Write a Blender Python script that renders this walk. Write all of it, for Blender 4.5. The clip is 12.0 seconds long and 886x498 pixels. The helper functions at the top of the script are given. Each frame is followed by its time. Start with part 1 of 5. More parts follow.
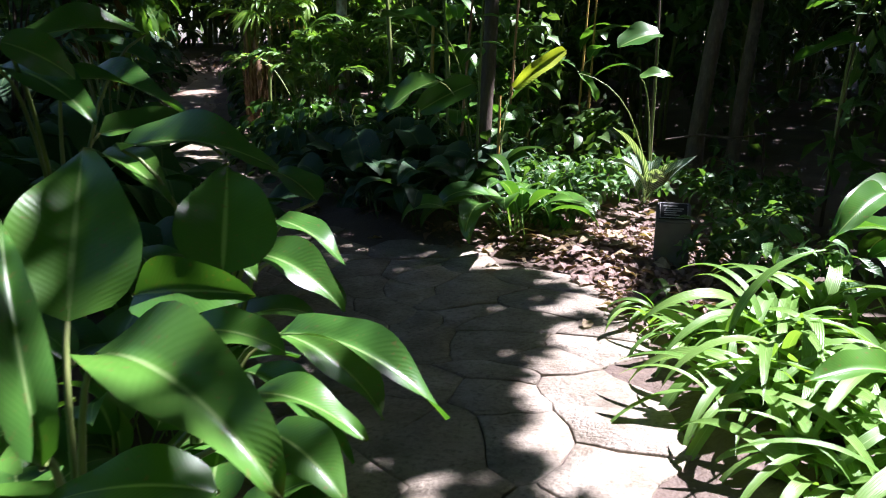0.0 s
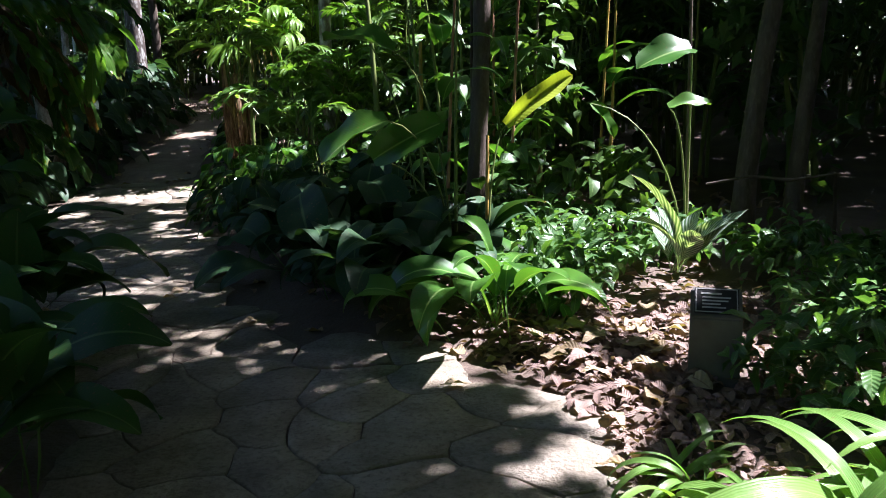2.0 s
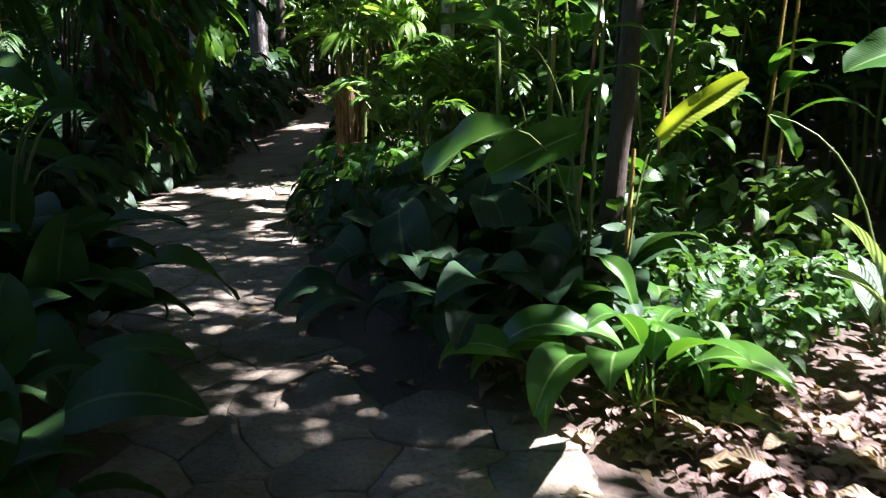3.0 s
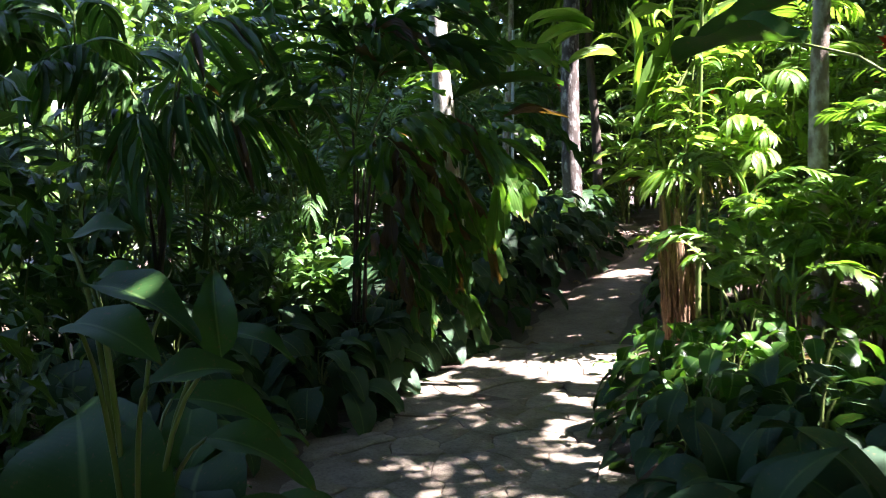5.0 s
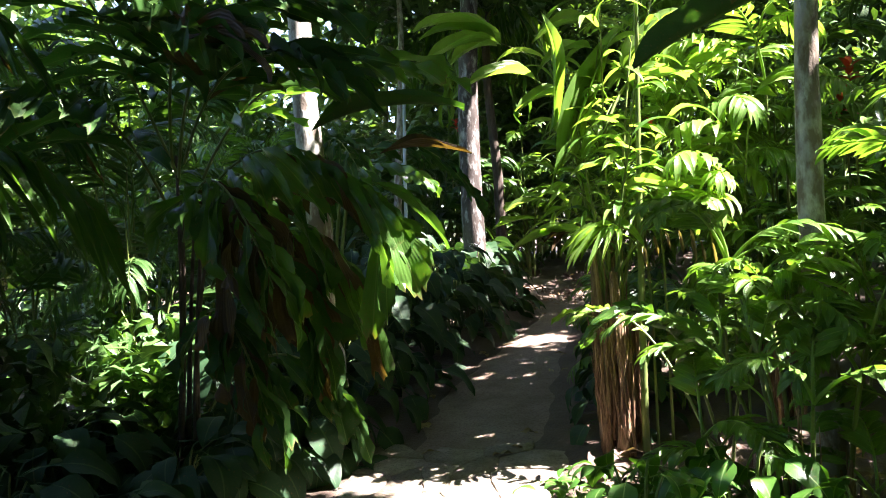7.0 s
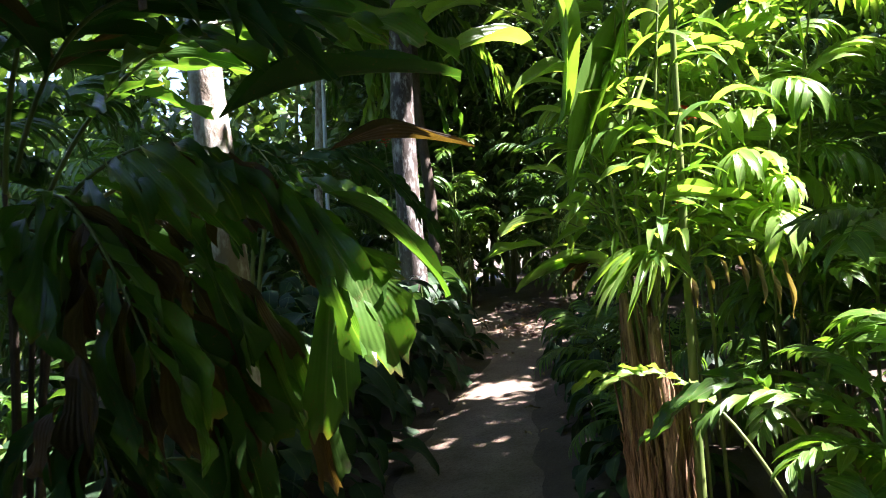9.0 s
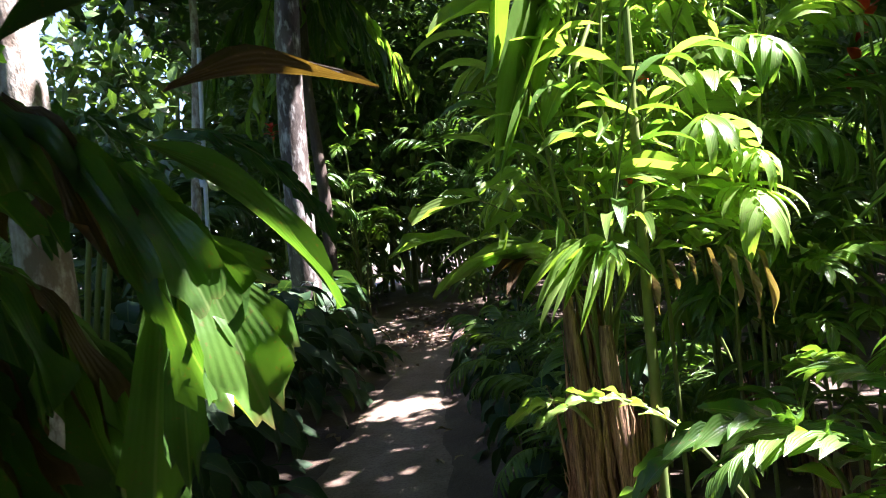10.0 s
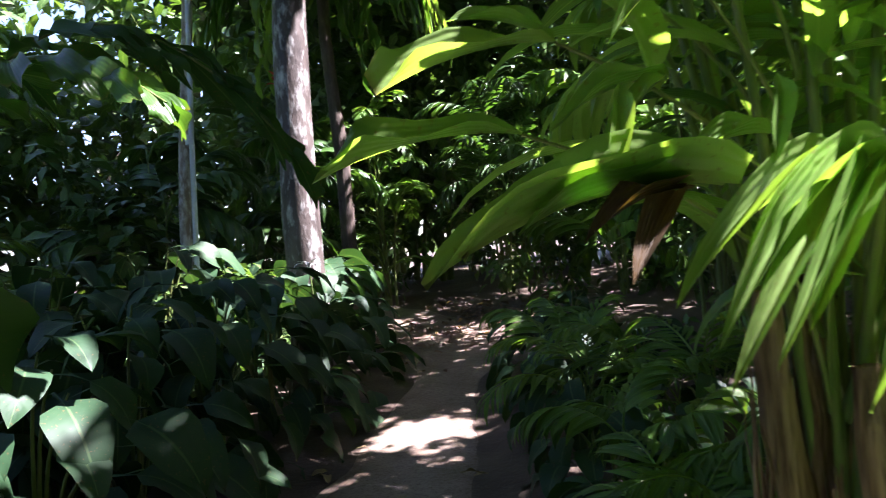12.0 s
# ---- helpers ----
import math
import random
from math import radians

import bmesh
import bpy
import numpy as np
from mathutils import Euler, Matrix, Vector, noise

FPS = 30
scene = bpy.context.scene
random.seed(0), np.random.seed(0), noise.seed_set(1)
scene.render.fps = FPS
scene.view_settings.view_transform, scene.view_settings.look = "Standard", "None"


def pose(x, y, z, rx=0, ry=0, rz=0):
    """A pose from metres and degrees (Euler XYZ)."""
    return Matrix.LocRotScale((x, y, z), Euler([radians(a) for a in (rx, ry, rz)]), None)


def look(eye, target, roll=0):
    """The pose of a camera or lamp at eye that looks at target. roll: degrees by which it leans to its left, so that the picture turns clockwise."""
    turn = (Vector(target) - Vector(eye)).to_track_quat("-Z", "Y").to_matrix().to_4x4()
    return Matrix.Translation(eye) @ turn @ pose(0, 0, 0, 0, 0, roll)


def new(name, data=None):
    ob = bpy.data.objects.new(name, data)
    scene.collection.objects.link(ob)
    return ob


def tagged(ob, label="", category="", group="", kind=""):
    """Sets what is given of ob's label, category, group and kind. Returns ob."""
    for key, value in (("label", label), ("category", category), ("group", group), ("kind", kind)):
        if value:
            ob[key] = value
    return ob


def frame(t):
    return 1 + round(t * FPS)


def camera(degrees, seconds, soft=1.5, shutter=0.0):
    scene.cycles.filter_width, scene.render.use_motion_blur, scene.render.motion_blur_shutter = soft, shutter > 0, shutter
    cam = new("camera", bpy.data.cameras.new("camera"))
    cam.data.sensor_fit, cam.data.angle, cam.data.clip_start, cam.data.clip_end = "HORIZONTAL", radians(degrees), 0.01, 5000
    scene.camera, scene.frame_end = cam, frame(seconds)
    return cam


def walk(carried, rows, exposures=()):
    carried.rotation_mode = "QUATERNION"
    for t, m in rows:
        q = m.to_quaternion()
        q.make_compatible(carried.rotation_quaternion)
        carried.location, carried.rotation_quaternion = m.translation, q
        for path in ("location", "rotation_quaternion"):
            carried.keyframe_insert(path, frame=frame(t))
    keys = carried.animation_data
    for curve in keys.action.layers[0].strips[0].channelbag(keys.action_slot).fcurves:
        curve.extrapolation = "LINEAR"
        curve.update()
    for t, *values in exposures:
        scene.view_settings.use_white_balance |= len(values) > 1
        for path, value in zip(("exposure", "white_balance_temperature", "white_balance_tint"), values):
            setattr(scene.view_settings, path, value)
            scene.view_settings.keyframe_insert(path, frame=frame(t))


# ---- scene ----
cam = camera(60.3, 12.0, soft=0.95, shutter=0.2)
METRES, EYE, TILT, LEAN, TURN = 10.0, 1.4, -15.5, 0.0, 0.0
ROWS = [
    (0.0, 0.0, 0.0, 0.0, 0.0, -0.0, 0.0),
    (0.5, 0.0156, 0.0301, 0.0084, -2.08, 1.1, 0.68),
    (1.0, 0.029, 0.0622, 0.0172, -2.32, 2.58, 2.02),
    (1.5, 0.0428, 0.097, 0.0262, 2.29, 3.02, -0.44),
    (2.0, 0.0456, 0.1365, 0.0335, 3.53, 2.27, 1.1),
    (2.5, 0.0409, 0.1776, 0.0423, 6.89, 1.1, -0.23),
    (4.5, -0.0046, 0.3332, 0.1007, 29.31, 8.17, -7.33),
    (5.0, -0.0251, 0.3651, 0.1164, 35.4, 9.31, -5.68),
    (5.5, -0.0438, 0.404, 0.1322, 38.88, 9.64, -6.57),
    (6.0, -0.0642, 0.4392, 0.1452, 35.08, 11.06, -5.25),
    (6.5, -0.0826, 0.4775, 0.1583, 30.52, 12.51, -3.57),
    (8.5, -0.1852, 0.5959, 0.199, 25.2, 14.46, -2.63),
    (9.0, -0.204, 0.6278, 0.211, 21.96, 15.47, 0.07),
    (9.5, -0.2197, 0.67, 0.222, 19.94, 16.44, 0.91),
    (10.0, -0.2344, 0.7074, 0.2298, 14.75, 15.73, 2.83),
    (10.5, -0.2449, 0.7497, 0.2379, 13.31, 14.74, 2.81),
    (11.0, -0.2551, 0.7925, 0.2473, 12.91, 14.61, 2.56),
    (11.5, -0.2619, 0.8323, 0.2565, 12.32, 14.96, 2.85),
    (12.0, -0.2713, 0.8707, 0.2653, 17.48, 14.96, 0.93),
]
EXPOSURE = [(0.0, 2.35, 5700, 28), (1.2, 2.35, 5700, 26), (2.6, 2.45, 5750, 24), (4.4, 3.3, 6000, 28), (6.3, 3.6, 6350, 24), (9.0, 3.2, 6250, 26), (12.0, 3.22, 5900, 32)]
walk(cam, [(t, pose(0, 0, EYE, TILT, LEAN, TURN) @ pose(METRES * x, METRES * y, METRES * z, 90 + pitch, roll, yaw)) for t, x, y, z, yaw, pitch, roll in ROWS], EXPOSURE)

# ---- world and sun ----
SUN_AZ, SUN_EL = radians(18), radians(56)  # azimuth from +x towards +y
SUN = Vector((math.cos(SUN_EL) * math.cos(SUN_AZ), math.cos(SUN_EL) * math.sin(SUN_AZ), math.sin(SUN_EL)))
world = bpy.data.worlds.new("world")
scene.world = world
world.use_nodes = True
wn = world.node_tree
sky = wn.nodes.new("ShaderNodeTexSky")
sky.sky_type = "NISHITA"
sky.sun_disc = False
sky.sun_elevation = SUN_EL
sky.sun_rotation = radians(90) - SUN_AZ
wn.nodes["Background"].inputs["Strength"].default_value = 0.056
wn.links.new(sky.outputs[0], wn.nodes["Background"].inputs["Color"])
lamp = bpy.data.lights.new("sun", "SUN")
lamp.energy, lamp.angle, lamp.color = 5.0, radians(0.55), (1.0, 0.96, 0.9)
sun_ob = new("sun", lamp)
sun_ob.matrix_world = look(SUN * 40, (0, 0, 0))


# ---- materials ----
def mat_base(name):
    m = bpy.data.materials.new(name)
    m.use_nodes = True
    nt = m.node_tree
    return m, nt, nt.nodes["Principled BSDF"], nt.nodes["Material Output"]


def node(nt, kind, **kw):
    n = nt.nodes.new(kind)
    for k, v in kw.items():
        if k in n.inputs:
            n.inputs[k].default_value = v
    return n


def maths(nt, op, a, b=None):
    n = nt.nodes.new("ShaderNodeMath")
    n.operation = op
    for i, s in enumerate((a, b)):
        if s is None:
            continue
        if isinstance(s, (int, float)):
            n.inputs[i].default_value = s
        else:
            nt.links.new(s, n.inputs[i])
    return n.outputs[0]


def mixc(nt, fac, a, b, mode="MIX"):
    n = nt.nodes.new("ShaderNodeMix")
    n.data_type, n.blend_type = "RGBA", mode
    for i, s in ((0, fac), (6, a), (7, b)):
        if isinstance(s, (int, float)):
            n.inputs[i].default_value = s
        elif isinstance(s, tuple):
            n.inputs[i].default_value = (*s, 1)
        else:
            nt.links.new(s, n.inputs[i])
    return n.outputs[2]


def ramp(nt, fac, lo, hi):
    n = nt.nodes.new("ShaderNodeMapRange")
    n.inputs[1].default_value, n.inputs[2].default_value = lo, hi
    nt.links.new(fac, n.inputs[0])
    return n.outputs[0]


def leaf_mat(name, dark, light, rib, veins=14.0, slant=5.0, bump=0.25, gloss=0.35, glow=0.3, brown=0.08, island=False, stripe=None, spec=0.5):
    """A leaf: u runs along it and v across. Midrib, slanting side veins, blotches, spots of brown, light shining through."""
    m, nt, p, out = mat_base(name)
    uv = nt.nodes.new("ShaderNodeUVMap")
    uv.uv_map = "leaf"
    sep = nt.nodes.new("ShaderNodeSeparateXYZ")
    nt.links.new(uv.outputs[0], sep.inputs[0])
    u, v = sep.outputs[0], sep.outputs[1]
    side = maths(nt, "ABSOLUTE", maths(nt, "SUBTRACT", v, 0.5))
    wave = maths(nt, "SINE", maths(nt, "MULTIPLY", maths(nt, "SUBTRACT", maths(nt, "MULTIPLY", u, veins), maths(nt, "MULTIPLY", side, slant)), 6.283))
    if island:
        rnd = nt.nodes.new("ShaderNodeNewGeometry").outputs["Random Per Island"]
    else:
        rnd = nt.nodes.new("ShaderNodeObjectInfo").outputs["Random"]
    geo = nt.nodes.new("ShaderNodeNewGeometry")
    n1 = node(nt, "ShaderNodeTexNoise", Scale=9.0, Detail=4.0)
    nt.links.new(geo.outputs["Position"], n1.inputs["Vector"])
    n2 = node(nt, "ShaderNodeTexNoise", Scale=70.0, Detail=3.0)
    nt.links.new(geo.outputs["Position"], n2.inputs["Vector"])
    f = maths(nt, "ADD", maths(nt, "MULTIPLY", rnd, 0.75), maths(nt, "MULTIPLY", ramp(nt, n1.outputs[0], 0.3, 0.7), 0.35))
    col = mixc(nt, ramp(nt, f, 0.0, 1.1), dark, light)
    if stripe:
        col = mixc(nt, maths(nt, "MULTIPLY", ramp(nt, wave, -0.2, 0.5), 0.85), col, stripe)
    else:
        col = mixc(nt, maths(nt, "MULTIPLY", maths(nt, "MULTIPLY", ramp(nt, wave, 0.4, 1.0), ramp(nt, n1.outputs[0], 0.35, 0.65)), 0.06), col, rib)
    col = mixc(nt, ramp(nt, side, 0.035, 0.012), col, rib)
    spots = maths(nt, "MULTIPLY", ramp(nt, n2.outputs[0], 0.62, 0.72), brown * 6)
    col = mixc(nt, spots, col, (0.16, 0.1, 0.04))
    edge = maths(nt, "MULTIPLY", ramp(nt, u, 0.93, 1.0), maths(nt, "MULTIPLY", ramp(nt, rnd, 0.4, 1.0), 0.7))
    col = mixc(nt, edge, col, (0.2, 0.13, 0.05))
    nt.links.new(col, p.inputs["Base Color"])
    p.inputs["Roughness"].default_value = gloss
    p.inputs["Specular IOR Level"].default_value = spec
    h = maths(nt, "ADD", maths(nt, "MULTIPLY", wave, n1.outputs[0]), maths(nt, "ADD", maths(nt, "MULTIPLY", n2.outputs[0], 0.6), maths(nt, "MULTIPLY", n1.outputs[0], 2.5)))
    b = node(nt, "ShaderNodeBump", Strength=bump, Distance=0.004)
    nt.links.new(h, b.inputs["Height"])
    nt.links.new(b.outputs[0], p.inputs["Normal"])
    tr = nt.nodes.new("ShaderNodeBsdfTranslucent")
    warm = mixc(nt, 1.0, col, (1.7, 1.75, 0.5), "MULTIPLY")
    nt.links.new(warm, tr.inputs["Color"])
    mix = nt.nodes.new("ShaderNodeMixShader")
    mix.inputs[0].default_value = glow
    nt.links.new(p.outputs[0], mix.inputs[1])
    nt.links.new(tr.outputs[0], mix.inputs[2])
    nt.links.new(mix.outputs[0], out.inputs["Surface"])
    return m


def rough_mat(name, a, b, c, s1, s2, bump=0.5, dist=0.02, rough=0.85, stretch=(1, 1, 1), per_object=0.0, cut=(0.35, 0.65), speck=0.5):
    """Two-scale mottled surface: a and b in blotches of scale s1, c in specks of scale s2."""
    m, nt, p, out = mat_base(name)
    geo = nt.nodes.new("ShaderNodeNewGeometry")
    mp = nt.nodes.new("ShaderNodeMapping")
    mp.inputs["Scale"].default_value = stretch
    nt.links.new(geo.outputs["Position"], mp.inputs[0])
    n1 = node(nt, "ShaderNodeTexNoise", Scale=s1, Detail=6.0, Roughness=0.6)
    n2 = node(nt, "ShaderNodeTexNoise", Scale=s2, Detail=5.0, Roughness=0.65)
    for n in (n1, n2):
        nt.links.new(mp.outputs[0], n.inputs["Vector"])
    col = mixc(nt, ramp(nt, n1.outputs[0], *cut), a, b)
    col = mixc(nt, maths(nt, "MULTIPLY", ramp(nt, n2.outputs[0], 0.5, 0.72), speck), col, c)
    if per_object:
        rnd = nt.nodes.new("ShaderNodeObjectInfo").outputs["Random"]
        col = mixc(nt, maths(nt, "MULTIPLY", rnd, per_object), col, tuple(0.55 * x for x in a))
    nt.links.new(col, p.inputs["Base Color"])
    nt.links.new(ramp(nt, n2.outputs[0], -0.6, 1.0 / max(rough, 0.3)), p.inputs["Roughness"])
    p.inputs["Specular IOR Level"].default_value = 0.3
    h = maths(nt, "ADD", n1.outputs[0], maths(nt, "MULTIPLY", n2.outputs[0], 0.5))
    bn = node(nt, "ShaderNodeBump", Strength=bump, Distance=dist)
    nt.links.new(h, bn.inputs["Height"])
    nt.links.new(bn.outputs[0], p.inputs["Normal"])
    return m


M_BROAD = leaf_mat("broad_leaf_green", (0.035, 0.115, 0.018), (0.075, 0.19, 0.022), (0.2, 0.32, 0.1), veins=30, slant=10, bump=0.06, gloss=0.34, glow=0.28)
M_DARK = leaf_mat("dark_leaf_green", (0.018, 0.05, 0.022), (0.035, 0.085, 0.032), (0.07, 0.13, 0.05), veins=10, slant=4, bump=0.05, gloss=0.55, glow=0.2, spec=0.28)
M_STRAP = leaf_mat("strap_leaf_green", (0.09, 0.2, 0.035), (0.16, 0.28, 0.06), (0.2, 0.34, 0.09), veins=0.0, slant=9, bump=0.3, gloss=0.36, glow=0.32)
M_SMALL = leaf_mat("shrub_leaf_green", (0.035, 0.1, 0.028), (0.09, 0.19, 0.045), (0.16, 0.28, 0.08), veins=8, slant=3, bump=0.3, gloss=0.4, glow=0.3, island=True)
M_PALM = leaf_mat("palm_leaflet_green", (0.06, 0.15, 0.025), (0.14, 0.26, 0.045), (0.2, 0.32, 0.08), veins=0.0, slant=7, bump=0.35, gloss=0.36, glow=0.36, island=True)
M_PALM_DARK = leaf_mat("dark_palm_leaflet_green", (0.03, 0.085, 0.022), (0.065, 0.15, 0.03), (0.1, 0.18, 0.05), veins=0.0, slant=8, bump=0.4, gloss=0.36, glow=0.32, island=True)
M_PALM_ONE = leaf_mat("hanging_leaflet_green", (0.035, 0.1, 0.022), (0.09, 0.2, 0.03), (0.13, 0.22, 0.06), veins=0.0, slant=9, bump=0.2, gloss=0.32, glow=0.42)
M_YELLOW = leaf_mat("yellowing_leaf", (0.3, 0.4, 0.03), (0.4, 0.46, 0.04), (0.4, 0.45, 0.12), veins=20, slant=2, bump=0.3, gloss=0.45, glow=0.5)
M_PALE = leaf_mat("silver_striped_leaf", (0.06, 0.13, 0.05), (0.09, 0.17, 0.06), (0.3, 0.38, 0.25), veins=11, slant=6, bump=0.4, gloss=0.4, glow=0.2, stripe=(0.42, 0.5, 0.42))
M_DRY = leaf_mat("dry_leaf_brown", (0.11, 0.065, 0.05), (0.32, 0.22, 0.18), (0.3, 0.2, 0.13), veins=8, slant=3, bump=0.6, gloss=0.7, glow=0.12, island=True)
M_DRY_ONE = leaf_mat("dry_leaf_tan", (0.2, 0.14, 0.07), (0.38, 0.3, 0.18), (0.24, 0.15, 0.09), veins=8, slant=3, bump=0.6, gloss=0.7, glow=0.15)
M_CANOPY = leaf_mat("canopy_leaf_green", (0.03, 0.08, 0.018), (0.07, 0.15, 0.03), (0.1, 0.18, 0.05), veins=8, slant=3, bump=0.2, gloss=0.45, glow=0.12, island=True)
M_FAR = leaf_mat("far_leaf_green", (0.035, 0.085, 0.02), (0.1, 0.18, 0.045), (0.16, 0.25, 0.08), veins=6, slant=3, bump=0.2, gloss=0.4, glow=0.3, island=True)
# Broad leaf green darkened for leaves that stand in shade.
M_SHADED_LEAF = leaf_mat("shaded_leaf_green", (0.022, 0.07, 0.016), (0.045, 0.12, 0.022), (0.09, 0.17, 0.05), veins=30, slant=10, bump=0.06, gloss=0.55, glow=0.28, spec=0.25)
M_BROWNED = leaf_mat("browned_palm_leaflet", (0.05, 0.03, 0.012), (0.1, 0.06, 0.02), (0.12, 0.08, 0.03), veins=0.0, slant=9, bump=0.5, gloss=0.5, glow=0.3)
# Palm green made paler, so the sun's whitening sits in the colour.
M_PALM_SUNLIT = leaf_mat("sunlit_palm_leaflet", (0.11, 0.23, 0.045), (0.25, 0.38, 0.1), (0.26, 0.38, 0.1), veins=0.0, slant=8, bump=0.25, gloss=0.3, glow=0.5)
M_STONE = rough_mat("flagstone", (0.2, 0.165, 0.115), (0.37, 0.32, 0.25), (0.1, 0.09, 0.06), 5.5, 46, bump=1.0, dist=0.025, per_object=0.45, speck=0.8)
M_PATH = rough_mat("packed_path", (0.18, 0.13, 0.09), (0.28, 0.215, 0.165), (0.1, 0.07, 0.045), 3.0, 45, bump=0.8, dist=0.015, speck=0.7)
M_SOIL = rough_mat("garden_soil", (0.07, 0.05, 0.038), (0.13, 0.095, 0.07), (0.2, 0.15, 0.11), 2.2, 30, bump=0.9, dist=0.03)
M_BARK = rough_mat("lichen_bark", (0.2, 0.16, 0.12), (0.42, 0.4, 0.35), (0.62, 0.63, 0.57), 11, 18, bump=0.9, dist=0.02, stretch=(1, 1, 0.45), speck=0.9, cut=(0.45, 0.58))
M_BARK_MIX = rough_mat("dark_bark_with_lichen", (0.045, 0.036, 0.03), (0.11, 0.09, 0.075), (0.5, 0.51, 0.47), 7, 15, bump=0.9, dist=0.02, stretch=(1, 1, 0.4), speck=0.95)
M_BARK_DARK = rough_mat("dark_bark", (0.06, 0.045, 0.035), (0.12, 0.09, 0.07), (0.2, 0.17, 0.13), 12, 40, bump=0.8, dist=0.015, stretch=(1, 1, 0.3))
M_FIBRE = rough_mat("palm_fibre", (0.11, 0.055, 0.03), (0.44, 0.29, 0.17), (0.06, 0.035, 0.02), 48, 130, bump=1.0, dist=0.02, stretch=(1, 1, 0.07), speck=0.95)
M_CANE = rough_mat("green_cane", (0.1, 0.16, 0.04), (0.2, 0.24, 0.07), (0.22, 0.2, 0.1), 8, 40, bump=0.2, dist=0.004, rough=0.5, stretch=(1, 1, 0.3))
M_STALK = rough_mat("ochre_stalk", (0.42, 0.25, 0.06), (0.5, 0.36, 0.1), (0.24, 0.13, 0.05), 10, 50, bump=0.2, dist=0.004, rough=0.5, stretch=(1, 1, 0.3))
M_REDSTALK = rough_mat("reddish_stalk", (0.3, 0.14, 0.1), (0.42, 0.24, 0.14), (0.2, 0.09, 0.06), 10, 50, bump=0.2, dist=0.004, rough=0.5, stretch=(1, 1, 0.3))
M_RED = rough_mat("red_bract", (0.5, 0.035, 0.02), (0.62, 0.09, 0.03), (0.3, 0.02, 0.02), 20, 80, bump=0.2, dist=0.003, rough=0.45)
M_PETAL = rough_mat("white_petal", (0.72, 0.72, 0.68), (0.8, 0.8, 0.77), (0.6, 0.62, 0.5), 20, 80, bump=0.1, dist=0.002, rough=0.5)
M_PLAQUE = rough_mat("black_plaque", (0.012, 0.012, 0.014), (0.02, 0.02, 0.022), (0.03, 0.03, 0.03), 30, 160, bump=0.05, dist=0.002, rough=0.4)
# White lettering dimmed to grey for the shade the sign stands in.
M_WHITE = rough_mat("shade_dimmed_lettering", (0.3, 0.3, 0.29), (0.4, 0.4, 0.38), (0.2, 0.2, 0.19), 40, 160, bump=0.05, dist=0.001, rough=0.6)
M_POST = rough_mat("grey_concrete_post", (0.1, 0.095, 0.085), (0.15, 0.145, 0.13), (0.14, 0.15, 0.12), 6, 60, bump=0.4, dist=0.006)
M_PIPE = rough_mat("pale_blue_pipe", (0.5, 0.56, 0.62), (0.6, 0.66, 0.7), (0.35, 0.38, 0.4), 6, 60, bump=0.1, dist=0.003, rough=0.5)


# ---- geometry helpers ----
def ground_z(x, y):
    """The path is level, then climbs gently; the beds roll a little."""
    s = y - 8.9
    return 0.04 + 0.087 * min(max(s, 0.0), 13.0)


def mesh_np(name, verts, faces, uv=None, smooth=True):
    """A mesh from arrays of vertices and quads; uv is one pair for each vertex."""
    me = bpy.data.meshes.new(name)
    verts, faces = np.asarray(verts, np.float32), np.asarray(faces, np.int32)
    n, k = faces.shape
    me.vertices.add(len(verts))
    me.vertices.foreach_set("co", verts.ravel())
    me.loops.add(n * k)
    me.loops.foreach_set("vertex_index", faces.ravel())
    me.polygons.add(n)
    me.polygons.foreach_set("loop_start", np.arange(n, dtype=np.int32) * k)
    me.polygons.foreach_set("loop_total", np.full(n, k, np.int32))
    me.polygons.foreach_set("use_smooth", np.full(n, smooth))
    if uv is not None:
        layer = me.uv_layers.new(name="leaf")
        layer.data.foreach_set("uv", np.asarray(uv, np.float32)[faces.ravel()].ravel())
    me.update(calc_edges=True)
    me.validate()
    return me


DRESSED = {}


def dressed(me, material):
    """The mesh in that material; a shared mesh gets one copy for each further material."""
    if not me.materials:
        me.materials.append(material)
    if me.materials[0] == material:
        return me
    key = (me.name, material.name)
    if key not in DRESSED:
        DRESSED[key] = me.copy()
        DRESSED[key].materials[0] = material
    return DRESSED[key]


def put(name, me, material, parent=None, m=None, label=""):
    """Links a mesh as one object, as a part of parent where one is given."""
    if material is not None:
        me = dressed(me, material)
    ob = new(name, me)
    if parent is not None:
        ob.parent = parent
    if m is not None:
        ob.matrix_basis = m
    if label:
        tagged(ob, label)
    return ob


def part(name, bm, material, parent, label=""):
    me = bpy.data.meshes.new(name)
    bm.to_mesh(me)
    bm.free()
    return put(name, me, material, parent, None, label)


def thing(name, m, label, category, group="", kind=""):
    ob = new(name)
    ob.empty_display_size = 0.1
    ob.matrix_basis = m
    return tagged(ob, label, category, group, kind)


def join(pieces):
    """Several (verts, faces, uv) as one."""
    vs, fs, us, k = [], [], [], 0
    for v, f, u in pieces:
        vs.append(v), fs.append(f + k), us.append(u)
        k += len(v)
    return np.concatenate(vs), np.concatenate(fs), np.concatenate(us)


def moved(piece, m):
    v, f, u = piece
    a = np.array(m)
    return v @ a[:3, :3].T + a[:3, 3], f, u


def scatter(piece, mats):
    """One piece laid at each of many 4 x 4 matrices, as one (verts, faces, uv)."""
    v, f, u = piece
    a = np.asarray(mats, np.float32)
    vs = np.einsum("nij,vj->nvi", a[:, :3, :3], v) + a[:, None, :3, 3]
    fs = f[None] + (np.arange(len(a)) * len(v))[:, None, None]
    return vs.reshape(-1, 3), fs.reshape(-1, f.shape[1]), np.tile(u, (len(a), 1))


